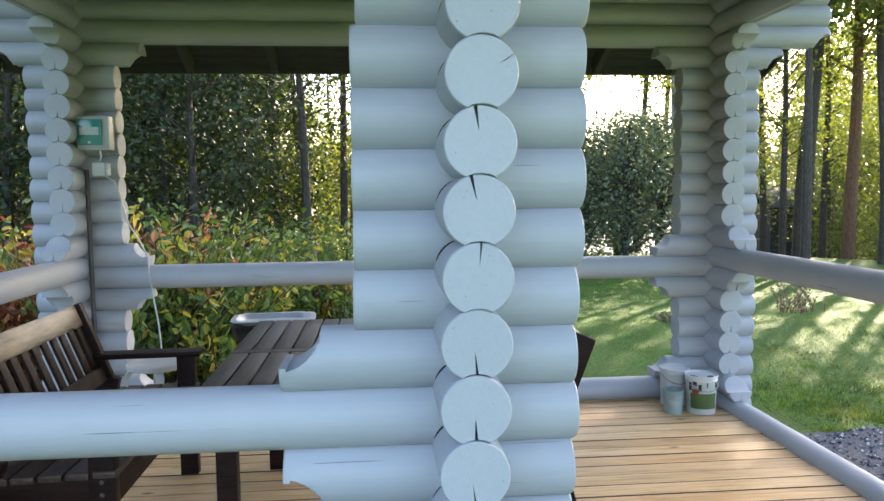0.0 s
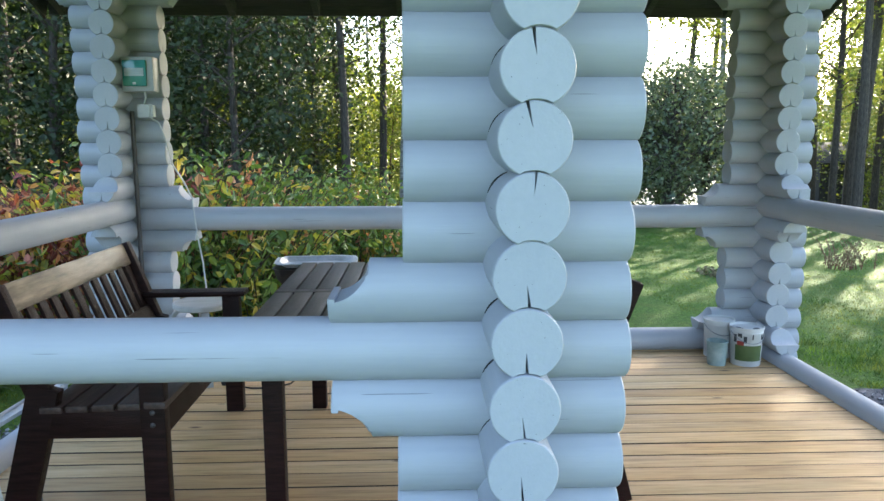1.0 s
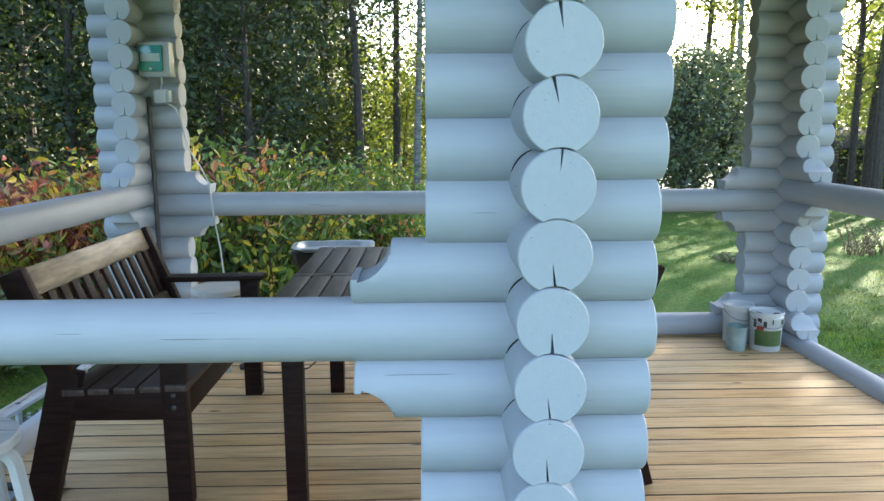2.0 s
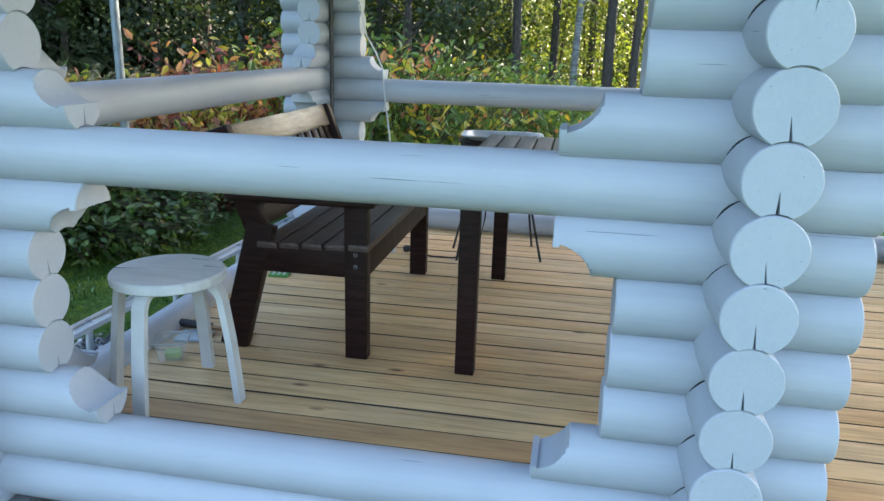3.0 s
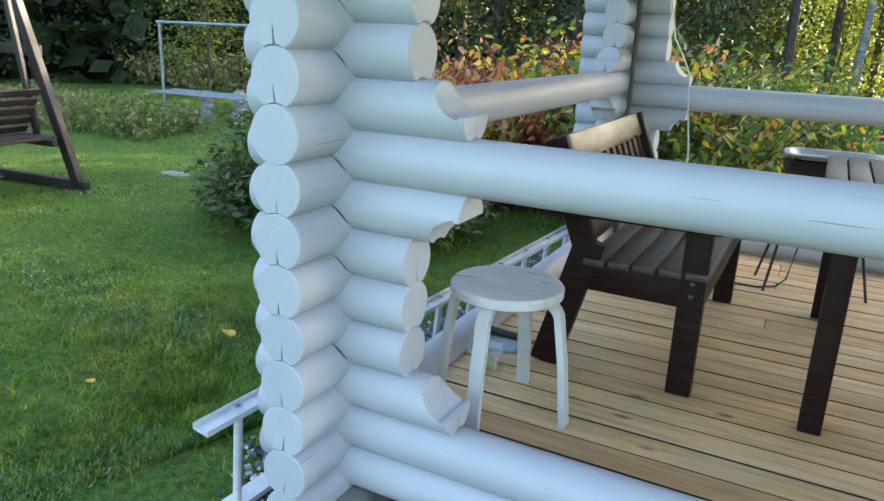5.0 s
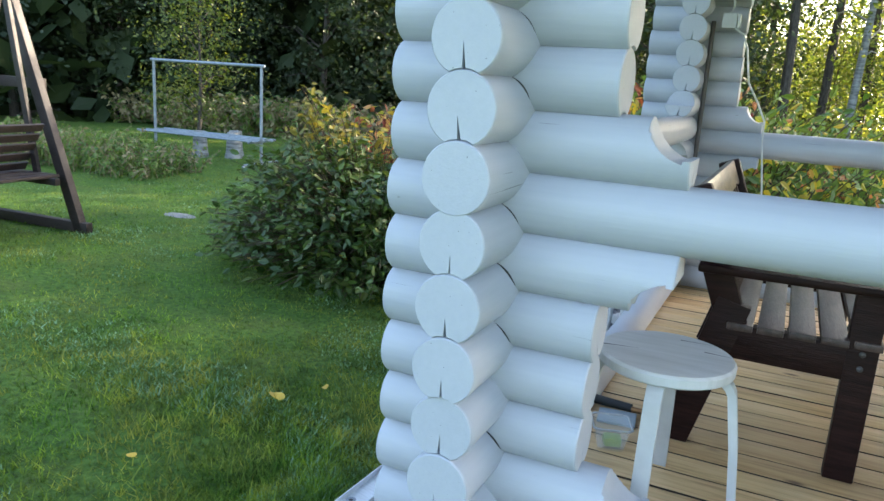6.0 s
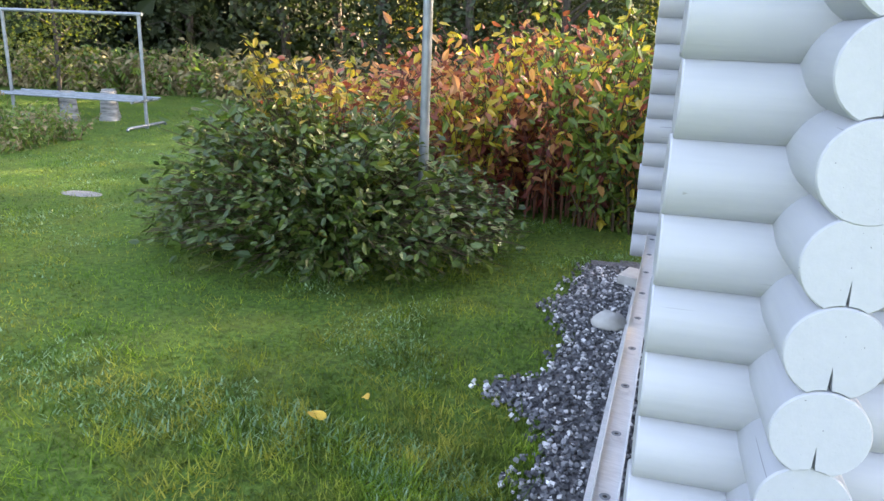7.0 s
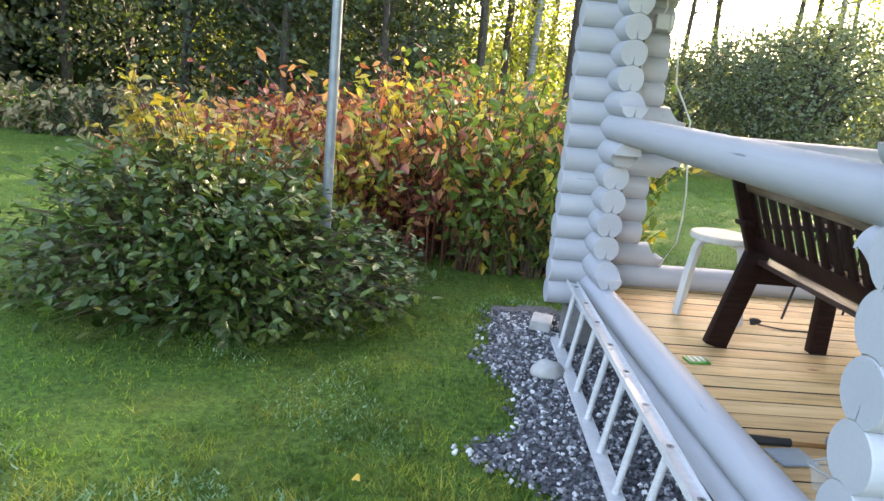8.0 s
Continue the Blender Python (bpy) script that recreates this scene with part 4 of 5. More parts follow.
def arc(bm, r0, r1, z0, z1, a0, a1, n=10):
    """A thin curved plate on the side of a pail, from radius r0 below to r1 above."""
    rows = []
    for z, r in ((z0, r0), (z1, r1)):
        rows.append([bm.verts.new(((r + e) * math.cos(a0 + (a1 - a0) * i / n), (r + e) * math.sin(a0 + (a1 - a0) * i / n), z)) for e in (0.0005, 0.003) for i in range(n + 1)])
    lo, hi = rows
    m = n + 1
    for i in range(n):
        bm.faces.new((lo[m + i], lo[m + i + 1], hi[m + i + 1], hi[m + i]))
        bm.faces.new((lo[i], hi[i], hi[i + 1], lo[i + 1]))
        bm.faces.new((hi[i], hi[m + i], hi[m + i + 1], hi[i + 1]))
        bm.faces.new((lo[i], lo[i + 1], lo[m + i + 1], lo[m + i]))
    for i in (0, n):
        bm.faces.new((lo[i], lo[m + i], hi[m + i], hi[i]))


bucket((1.80, 2.60, 0), 0.094, 0.235, "white paint bucket with dark drips and a green label", True)
bucket((1.70, 2.77, 0), 0.09, 0.24, "plain white paint bucket with a lid", False)
ob = thing("plastic_cup", (1.62, 2.59, 0), "cloudy plastic measuring cup smeared with green paint", "cup")
bm = shape()
lathe(bm, [(0, 0.012), (0.05, 0.012), (0.05, 0), (0.053, 0), (0.062, 0.14), (0.065, 0.141), (0.065, 0.146), (0.059, 0.146), (0.051, 0.016), (0, 0.016)], 32)
part("cup_wall", bm, surface("cloudy_green_plastic", (0.16, 0.26, 0.25), (0.42, 0.5, 0.48), 12.0, rough=0.4, relief=0.1, big=0.6), ob)

# ---- small things on the deck ----
ob = thing("plastic_tub", (-1.775, 0.66, 0), "clear plastic tub with lime green paint inside", "tub", turn=20)
bm = shape()
rows = []
for z, s in ((0.0, 0.042), (0.075, 0.055), (0.078, 0.06), (0.08, 0.06), (0.08, 0.053), (0.006, 0.04)):
    rows.append([bm.verts.new((s * x, s * y, z)) for x, y in ((-1, -0.8), (-0.8, -1), (0.8, -1), (1, -0.8), (1, 0.8), (0.8, 1), (-0.8, 1), (-1, 0.8))])
for a, b in zip(rows, rows[1:]):
    for k in range(8):
        bm.faces.new((a[k], a[(k + 1) % 8], b[(k + 1) % 8], b[k]))
bm.faces.new(rows[0][::-1])
bm.faces.new(rows[-1])
part("tub_wall", bm, CLEAR, ob)
bm = shape()
corners = [(0.061 * x, 0.061 * y, 0.079) for x, y in ((-1, -0.8), (-0.8, -1), (0.8, -1), (1, -0.8), (1, 0.8), (0.8, 1), (-0.8, 1), (-1, 0.8))]
for a, b in zip(corners, corners[1:] + corners[:1]):
    tube(bm, [a, b], 0.0035, 6)
part("rim", bm, STONE, ob, "whitish rolled rim")
bm = shape()
box(bm, (0.006, -0.008, 0.022), (0.058, 0.05, 0.030), None, 0.01)
part("paint", bm, LIMEP, ob, "lime green paint")
bm = shape()
box(bm, (0, 0, 0.006), (0.13, 0.11, 0.01), None, 0.004)
ob = part("tub_cover", bm, BLUEG)
ob.matrix_basis = pose(-1.795, 0.86, 0.001, 0, 0, 8)
tagged(ob, "flat grey-blue plastic lid lying on the deck", "lid")
ob = thing("hammer", (-1.88, 0.945, 0.002), "hammer with a dark grip and steel head on the deck", "hammer", turn=-4)
bm = shape()
tube(bm, [(-0.02, 0, 0.018), (0.12, 0, 0.018)], 0.017, 10, 0.015)
part("grip", bm, BLACKRUB, ob, "black rubber grip")
bm = shape()
tube(bm, [(0.11, 0, 0.016), (0.27, 0, 0.016)], 0.009, 10)
part("shaft", bm, HANDLE, ob, "varnished wooden shaft")
bm = shape()
box(bm, (0.275, 0, 0.018), (0.028, 0.1, 0.028), None, 0.006)
part("head", bm, STEEL, ob)
ob = thing("sanding_plate", (-1.785, 1.705, 0), "small bright green plastic pad on the deck", "plastic pad", turn=8)
bm = shape()
box(bm, (0, 0, 0.006), (0.1, 0.075, 0.01), None, 0.003)
part("plate", bm, LIME, ob)
for i in range(3):
    bm = shape()
    box(bm, (-0.028 + 0.028 * i, 0, 0.0125), (0.012, 0.05, 0.004), None, 0.001)
    part("ridge", bm, PLASTIC, ob)

# ---- ladder leaning on its side ----


def ladder():
    ob = thing("aluminium_ladder", (0, 0, 0), "aluminium ladder lying on edge along the sill log", "ladder")
    a0, a1 = Vector((-2.285, -0.25, 0.03)), Vector((-2.115, 2.78, 0.035))
    b0, b1 = Vector((-2.34, -0.22, -0.345)), Vector((-2.155, 2.82, -0.34))
    for p, q in ((a0, a1), (b0, b1)):
        bm = shape()
        up = (a0 - b0).normalized()
        x = (q - p).normalized()
        side = up.cross(x)
        sec = [(-0.032, -0.011), (0.032, -0.011), (0.032, 0.011), (0.029, 0.011), (0.029, -0.006), (-0.029, -0.006), (-0.029, 0.011), (-0.032, 0.011)]
        flip = -1 if p is a0 else 1
        flip = -flip
        ends = [[bm.verts.new(e + side * u + up * (w * flip)) for u, w in sec] for e in (p, q)]
        for k in range(8):
            bm.faces.new((ends[0][k], ends[0][(k + 1) % 8], ends[1][(k + 1) % 8], ends[1][k]))
        bm.faces.new(ends[0][::-1])
        bm.faces.new(ends[1])
        part("stile", bm, ALU, ob)
    for i in range(10):
        f = 0.05 + 0.9 * i / 9
        p, q = a0.lerp(a1, f), b0.lerp(b1, f)
        bm = shape()
        tube(bm, [p.lerp(q, 0.01), p.lerp(q, 0.99)], 0.0145, 10)
        rung = part("rung", bm, ALU, ob)
        bm = shape()
        lathe(bm, [(0.006, 0), (0.013, 0), (0.014, 0.002), (0.011, 0.003), (0.006, 0.002)], 14)
        bmesh.ops.transform(bm, matrix=Matrix.Translation(p + Vector((0, 0, 0.0115))), verts=bm.verts[:])
        part("rung_socket", bm, STEEL, rung)
        bm = shape()
        lathe(bm, [(0, 0), (0.0065, 0), (0.006, 0.001), (0, 0.001)], 12)
        bmesh.ops.transform(bm, matrix=Matrix.Translation(p + Vector((0, 0, 0.0115))), verts=bm.verts[:])
        part("rung_hole", bm, BLACKRUB, rung, "dark open end of a rung")


ladder()

# rocks and slabs


def rock(name, at, size, material, label, seed):
    bm = bmesh.new()
    bmesh.ops.create_icosphere(bm, subdivisions=3, radius=1)
    for v in bm.verts:
        k = 1 + 0.22 * noise.noise(v.co * 1.4 + Vector((seed, 0, 0))) + 0.07 * noise.noise(v.co * 4 + Vector((seed, 0, 0)))
        v.co = Vector((v.co.x * size[0] * k, v.co.y * size[1] * k, max(-0.5, v.co.z) * size[2] * k))
    ob = part(name, bm, material, None, "", 60)
    ob.matrix_basis = pose(*at)
    return tagged(ob, label, "rock")


rock("white_rock", (-2.30, 2.31, G0 + 0.05), (0.085, 0.07, 0.062), STONE, "rounded white rock on the gravel", 2)
bm = shape()
box(bm, (0, 0, 0.03), (0.26, 0.13, 0.06), None, 0.01)
ob = part("paving_block", bm, STONE)
ob.matrix_basis = pose(-2.19, 3.13, G0 + 0.015, 3, 4, 75)
tagged(ob, "pale concrete block beside the corner of logs", "block")
bm = shape()
box(bm, (0, 0, 0.02), (0.34, 0.12, 0.045), None, 0.01)
ob = part("paving_block", bm, CONC)
ob.matrix_basis = pose(-1.98, -0.22, G0 - 0.012, 2, 1, -18)
tagged(ob, "grey concrete slab lying in the gravel", "block")
bm = shape()
lathe(bm, [(0, 0.01), (0.16, 0.008), (0.2, 0.0), (0.2, -0.03)], 22)
ob = part("stepping_stone", bm, CONC, None, "", 60)
ob.matrix_basis = pose(-6.85, 3.85, ground_z(-6.85, 3.85), 0, 0, 0) @ Matrix.Diagonal((1, 0.5, 1, 1))
tagged(ob, "pale flat stone sunk in the lawn", "stone")

# fallen leaves
YELLOWLEAF = surface("fallen_yellow_leaf", (0.5, 0.3, 0.03), (0.68, 0.45, 0.06), 20.0, rough=0.6)
for i, (x, y, s) in enumerate(((-3.355, 0.97, 0.036), (-3.476, 0.247, 0.018), (-3.222, 1.16, 0.02), (-5.0, 0.7, 0.018))):
    bm = shape()
    ring = []
    for k in range(14):
        a = 2 * math.pi * k / 14
        r = s * (1 + 0.25 * math.cos(3 * a + i))
        ring.append(bm.verts.new((r * math.cos(a), 0.8 * r * math.sin(a), 0.012 * math.sin(2 * a + i) * s / 0.04)))
    top = bm.verts.new((0, 0, 0.004))
    for k in range(14):
        bm.faces.new((top, ring[k], ring[(k + 1) % 14]))
    ob = part("fallen_leaf", bm, YELLOWLEAF)
    ob.matrix_basis = pose(x, y, ground_z(x, y) + 0.04, 8 * math.sin(i * 2), 10 * math.cos(i), 50 * i)
    tagged(ob, "yellow fallen leaf lying on the grass", "leaf", "fallen leaves")

# ---- garden things ----
lamp = thing("garden_lamp", (-3.6, 3.24, ground_z(-3.6, 3.24)), "grey garden lamp post with an amber glass lantern", "lamp post")
bm = shape()
tube(bm, [(0, 0, 0), (0, 0, 0.9), (0, 0, 2.1)], 0.034, 16, 0.03)
part("pole", bm, STEEL, lamp)
bm = shape()
lathe(bm, [(0.03, 2.06), (0.038, 2.07), (0.04, 2.13), (0.06, 2.15), (0.06, 2.165), (0, 2.165)], 20)
part("neck", bm, COPPER, lamp, "red-brown metal neck")
bm = shape()
lathe(bm, [(0.05, 2.166), (0.125, 2.38), (0.12, 2.38), (0.045, 2.168)], 6)
glass = part("glass", bm, AMBER, lamp, "amber glass panes")
for k in range(6):
    a = k * math.pi / 3
    bm = shape()
    tube(bm, [(0.053 * math.cos(a), 0.053 * math.sin(a), 2.165), (0.129 * math.cos(a), 0.129 * math.sin(a), 2.385)], 0.005, 6)
    part("frame_bar", bm, COPPER, glass)
bm = shape()
lathe(bm, [(0.14, 2.382), (0.145, 2.395), (0.09, 2.46), (0.02, 2.49), (0.015, 2.53), (0, 2.535)], 24)
part("cap", bm, COPPER, lamp)


def swing():
    g = ground_z(-7.4, 2)
    ob = thing("garden_swing", (-7.58, 1.9, g), "dark brown timber garden swing with A-frames and slatted seat", "swing", turn=4)
    old = surface("old_brown_timber", (0.012, 0.007, 0.0075), (0.03, 0.019, 0.019), 5.0, (2, 9, 9), 0.6, relief=0.3, tint=0.4)
    h = 2.12
    for y in (-0.78, 0.78):
        for s in (-1, 1):
            bm = shape()
            beam(bm, (s * 0.76, y, 0.02), (s * 0.04, y, h), 0.07, 0.1, 0.006, (s, 0, 0.3))
            part("frame_leg", bm, old, ob)
        bm = shape()
        beam(bm, (-0.95, y, 0.05), (0.86, y, 0.05), 0.07, 0.09, 0.006)
        part("ground_runner", bm, old, ob)
        bm = shape()
        beam(bm, (-0.36, y + 0.06, 1.25), (0.36, y + 0.06, 1.25), 0.04, 0.09, 0.005)
        part("cross_tie", bm, old, ob)
        for s in (-1, 1):
            bm = shape()
            beam(bm, (s * 0.18, y * 0.85, h - 0.1), (s * 0.42, y * 0.85, 0.5), 0.035, 0.06, 0.004, (1, 0, 0))
            part("hanger", bm, old, ob)
    bm = shape()
    beam(bm, (0, -1.0, h + 0.03), (0, 1.0, h + 0.03), 0.1, 0.1, 0.006)
    part("top_beam", bm, old, ob)
    for i in range(11):
        bm = shape()
        box(bm, (-0.7 + 0.13 * i, 0, 0.5), (0.112, 1.36, 0.026), None, 0.004)
        part("seat_slat", bm, old, ob)
    for y in (-0.6, 0.6):
        bm = shape()
        box(bm, (0.0, y, 0.46), (1.45, 0.05, 0.06), None, 0.004)
        part("seat_bearer", bm, old, ob)
    for s in (-1, 1):
        for i in range(5):
            z = 0.56 + 0.085 * i
            bm = shape()
            box(bm, (s * (0.46 + 0.055 * i) - 0.15, 0, z), (0.022, 1.3, 0.07), Matrix.Rotation(radians(33 * s), 4, "Y"), 0.004)
            part("back_slat", bm, old, ob)
    for i in range(3):
        bm = shape()
        box(bm, (-0.3, 0, 0.16 + 0.1 * i), (0.6 - 0.08 * i, 1.2, 0.022), Matrix.Rotation(radians(20), 4, "Y"), 0.004)
        part("foot_board", bm, old, ob)


swing()


def rack():
    g = ground_z(-10.1, 7.7)
    ob = thing("drying_rack", (-10.1, 7.68, g), "blue-grey steel carpet drying rack on the lawn", "rack", turn=2)
    h = 1.14 - g
    for x in (-1.1, 1.1):
        bm = shape()
        tube(bm, [(x, 0, 0), (x, 0, h)], 0.026, 10)
        part("upright", bm, STEEL, ob)
        bm = shape()
        tube(bm, [(x, -0.45, 0.02), (x, -0.42, 0.05), (x, 0.42, 0.05), (x, 0.45, 0.02)], 0.022, 8)
        part("foot", bm, STEEL, ob)
        bm = shape()
        tube(bm, [(x, -0.32, h - 1.17), (x, 0.32, h - 1.17)], 0.018, 8)
        part("cross_arm", bm, STEEL, ob)
    bm = shape()
    tube(bm, [(-1.16, 0, h), (1.16, 0, h)], 0.026, 10)
    part("top_bar", bm, STEEL, ob)
    for y in (-0.3, -0.1, 0.1, 0.3):
        bm = shape()
        tube(bm, [(-1.2, y, h - 1.15), (1.15, y, h - 1.15)], 0.016, 8)
        part("low_bar", bm, STEEL, ob)
    for i, x in enumerate((-0.45, 0.02, -0.2)):
        st = thing("stump", (-10.1 + x, 8.0 + 0.3 * i, g), "weathered grey tree stump beneath the rack", "stump")
        bm = shape()
        lathe(bm, [(0.16, -0.02), (0.13, 0.1), (0.11, 0.4), (0.105, 0.43), (0, 0.435)], 12)
        part("stump_wood", bm, BIRCHBARK, st)


rack()

# ---- plants ----
LEAF6 = np.array([[0, 0, 0], [0.3, 0.26, 0.04], [0.72, 0.2, 0.02], [1, 0, -0.06], [0.72, -0.2, 0.02], [0.3, -0.26, 0.04]])
LEAF6_F = np.array([[0, 1, 2, 3], [0, 3, 4, 5]])
LEAFB = np.array([[0, 0, 0], [0.28, 0.23, 0.04], [0.62, 0.19, 0.02], [1, 0, -0.12], [0.62, -0.19, 0.02], [0.28, -0.23, 0.04]])
LEAF4 = np.array([[0, 0, 0], [0.5, 0.32, 0.03], [1, 0, 0], [0.5, -0.32, 0.03]])
LEAF4_F = np.array([[0, 1, 2, 3]])


def leaves(points, dirs, sizes, r, form=LEAF6, faces=LEAF6_F, up=0.7, wild=0.6):
    """Leaf blades at points, growing along dirs, their upper side turned mostly upwards."""
    n = len(points)
    x = dirs + wild * r.normal(size=(n, 3)) * 0.5
    x /= np.linalg.norm(x, axis=1)[:, None]
    z = np.tile([0, 0, 1.0], (n, 1)) * up + r.normal(size=(n, 3)) * wild * 0.6
    y = np.cross(z, x)
    y /= np.linalg.norm(y, axis=1)[:, None] + 1e-9
    z = np.cross(x, y)
    v = points[:, None, :] + sizes[:, None, None] * (form[None, :, 0:1] * x[:, None] + form[None, :, 1:2] * y[:, None] + form[None, :, 2:3] * z[:, None])
    f = faces[None] + (np.arange(n) * len(form))[:, None, None]
    return v.reshape(-1, 3), f.reshape(-1, faces.shape[1])


def foliage(name, v, f, material, parent, label=""):
    me = bpy.data.meshes.new(name)
    me.from_pydata(v.tolist(), [], f.tolist())
    me.materials.append(material)
    ob = new(name, me)
    if parent:
        ob.parent = parent
    return tagged(ob, label) if label else ob


def stem_mesh(paths, r0, r1, seg=4):
    """Thin tapering stems along paths of points, as arrays."""
    V, F, n = [], [], 0
    for p in paths:
        k = len(p)
        for i in range(k):
            d = p[min(i + 1, k - 1)] - p[max(i - 1, 0)]
            d = d / (np.linalg.norm(d) + 1e-9)
            s = np.cross(d, [0.3, 0.9, 0.2])
            s /= np.linalg.norm(s) + 1e-9
            u = np.cross(s, d)
            rr = r0 + (r1 - r0) * i / (k - 1)
            V += [p[i] + rr * (s * math.cos(2 * math.pi * j / seg) + u * math.sin(2 * math.pi * j / seg)) for j in range(seg)]
        for i in range(k - 1):
            for j in range(seg):
                a, b = n + i * seg, n + (i + 1) * seg
                F.append((a + j, a + (j + 1) % seg, b + (j + 1) % seg, b + j))
        n += k * seg
    return np.array(V), np.array(F)


def dark_shrub():
    """A broad heap of arching shoots: a peak to the west, a long slope to the east, a skirt that hangs to the grass."""
    r = np.random.default_rng(21)
    g = ground_z(-4.2, 3.2)
    ob = thing("leafy_shrub", (-4.25, 3.22, g), "broad dark green leafy shrub with a few yellowing tops", "shrub")
    paths, pts, dirs, tops, sizes = [], [], [], [], []
    for i in range(1150):
        a = r.uniform(0, 2 * np.pi)
        q = math.sqrt(r.uniform(0, 1))
        bx, by = 0.75 * q * math.cos(a), 0.5 * q * math.sin(a)
        ex, ey = 1.36 * q * math.cos(a) * r.uniform(0.85, 1.1), 1.03 * q * math.sin(a) * r.uniform(0.85, 1.1)
        clump = noise.noise((ex * 2.6, ey * 2.6, 4))
        crown = 0.98 - 0.2 * max(0, ex + 0.2) - 0.55 * max(0, -ex - 0.75) + 0.42 * clump + 0.16 * noise.noise((ex * 6, ey * 6, 8)) + 0.44 * math.exp(-((ex + 0.5) / 0.26) ** 2 - (ey / 0.5) ** 2)
        h = crown * math.sqrt(max(0.02, 1 - 0.93 * q * q)) * r.uniform(0.66, 1.08) + 0.1
        if i % 4 == 0:
            q = r.uniform(0.75, 1.0)
            ex, ey = 1.4 * q * math.cos(a), 1.08 * q * math.sin(a)
            h = r.uniform(0.08, 0.4)
        if r.random() < 0.07 and ex < 0.6:
            h += r.uniform(0.05, 0.2)
        p0 = np.array([bx * 0.6, by * 0.6, 0.0])
        p3 = np.array([ex, ey, h])
        p1 = p0 + np.array([0.1 * ex, 0.1 * ey, h * 0.6])
        t = np.linspace(0, 1, 7)[:, None]
        path = (1 - t) ** 2 * p0 + 2 * t * (1 - t) * p1 + t * t * p3
        path[-1, 2] -= 0.05
        paths.append(path)
        young = r.uniform(0.8, 1.2)
        for u in np.linspace(0.4, 1.0, 15):
            k = u * 6
            i0 = min(int(k), 5)
            p = path[i0] + (path[i0 + 1] - path[i0]) * (k - i0)
            d = r.normal(size=3) * np.array([1, 1, 0.3]) + np.array([ex, ey, 0]) * 0.6 + np.array([0, 0, -0.25])
            pts.append(p + r.normal(size=3) * 0.03)
            dirs.append(d / np.linalg.norm(d))
            tops.append(h > 1.12 and u > 0.7 or r.random() < 0.004)
            sizes.append(young * r.uniform(0.05, 0.105) * (1.1 - 0.3 * u))
    pts, dirs, tops, size = np.array(pts), np.array(dirs), np.array(tops), np.array(sizes)
    v, f = stem_mesh(paths, 0.007, 0.002)
    tagged(foliage("stem_growth", v, f, TWIG, ob), kind="stuff")
    for mask, m, name in ((~tops, LEAF_A, "foliage"), (tops, LEAF_AY, "yellowing_growth")):
        v, f = leaves(pts[mask], dirs[mask], size[mask], r, LEAF6, LEAF6_F, 0.8, 0.75)
        tagged(foliage(name, v, f, m, ob, "yellowing leaves at the tops" if name == "yellowing_growth" else ""), kind="stuff")


dark_shrub()


def canes(at, width, depth, height, count, mats, label, seed, twig=REDTWIG, leaf=(0.065, 0.128), bare=0.2, low=None):
    """A stand of upright arching canes with hanging leaves; mats: (material, share, name)."""
    r = np.random.default_rng(seed)
    g = ground_z(at[0], at[1])
    ob = thing("tall_perennial_stand", (at[0], at[1], g), label, "shrub")
    paths = []
    bins = [([], []) for _ in mats]
    share = np.array([s for _, s, _ in mats])
    share = share / share.sum()
    for i in range(count):
        x, y = r.uniform(-width, width), r.uniform(-depth, depth)
        edge = math.sqrt(max(0.0, 1 - (x / width) ** 4))
        h = height(x) * (1.0 + 0.28 * noise.noise((x * 2.1 + at[0], y * 1.5, seed))) * r.uniform(0.68, 1.06) * (0.55 + 0.45 * edge) * (1.0 if y > -depth * 0.6 else r.uniform(0.55, 0.95))
        lean = r.normal(size=2) * 0.22 + np.array([0.05 * x, -0.12 if y < 0 else 0.1])
        p0 = np.array([x, y, 0.0])
        t = np.linspace(0, 1, 7)[:, None]
        path = p0 + np.concatenate([t ** 1.8 * lean[0] * h * 1.5, t ** 1.8 * lean[1] * h * 1.5, t * h], 1)
        paths.append(path)
        clump = share * np.array([math.exp(2.6 * noise.noise((x * 1.7 + at[0], y * 1.7, seed + 9.3 * k))) for k in range(len(mats))])
        kind = r.choice(len(mats), p=clump / clump.sum())
        for u in np.linspace(bare * r.uniform(0.4, 1.8), 1.0, 19):
            k = u * 6
            i0 = min(int(k), 5)
            p = path[i0] + (path[i0 + 1] - path[i0]) * (k - i0)
            a = r.uniform(0, 2 * np.pi)
            d = np.array([math.cos(a), math.sin(a), r.uniform(-1.6, 0.2)])
            b = kind if r.random() < 0.8 else r.choice(len(mats), p=share)
            if low is not None and u < r.uniform(0.3, 0.72) and r.random() < 0.65:
                b = low
            bins[b][0].append(p + 0.02 * r.normal(size=3))
            bins[b][1].append(d / np.linalg.norm(d))
    v, f = stem_mesh(paths, 0.008, 0.0025)
    tagged(foliage("cane_growth", v, f, twig, ob), kind="stuff")
    for (m, s, name), (pts, dirs) in zip(mats, bins):
        if pts:
            v, f = leaves(np.array(pts), np.array(dirs), r.uniform(*leaf, len(pts)), r, LEAFB, LEAF6_F, 0.4, 0.9)
            tagged(foliage(name, v, f, m, ob), kind="stuff")
    return ob


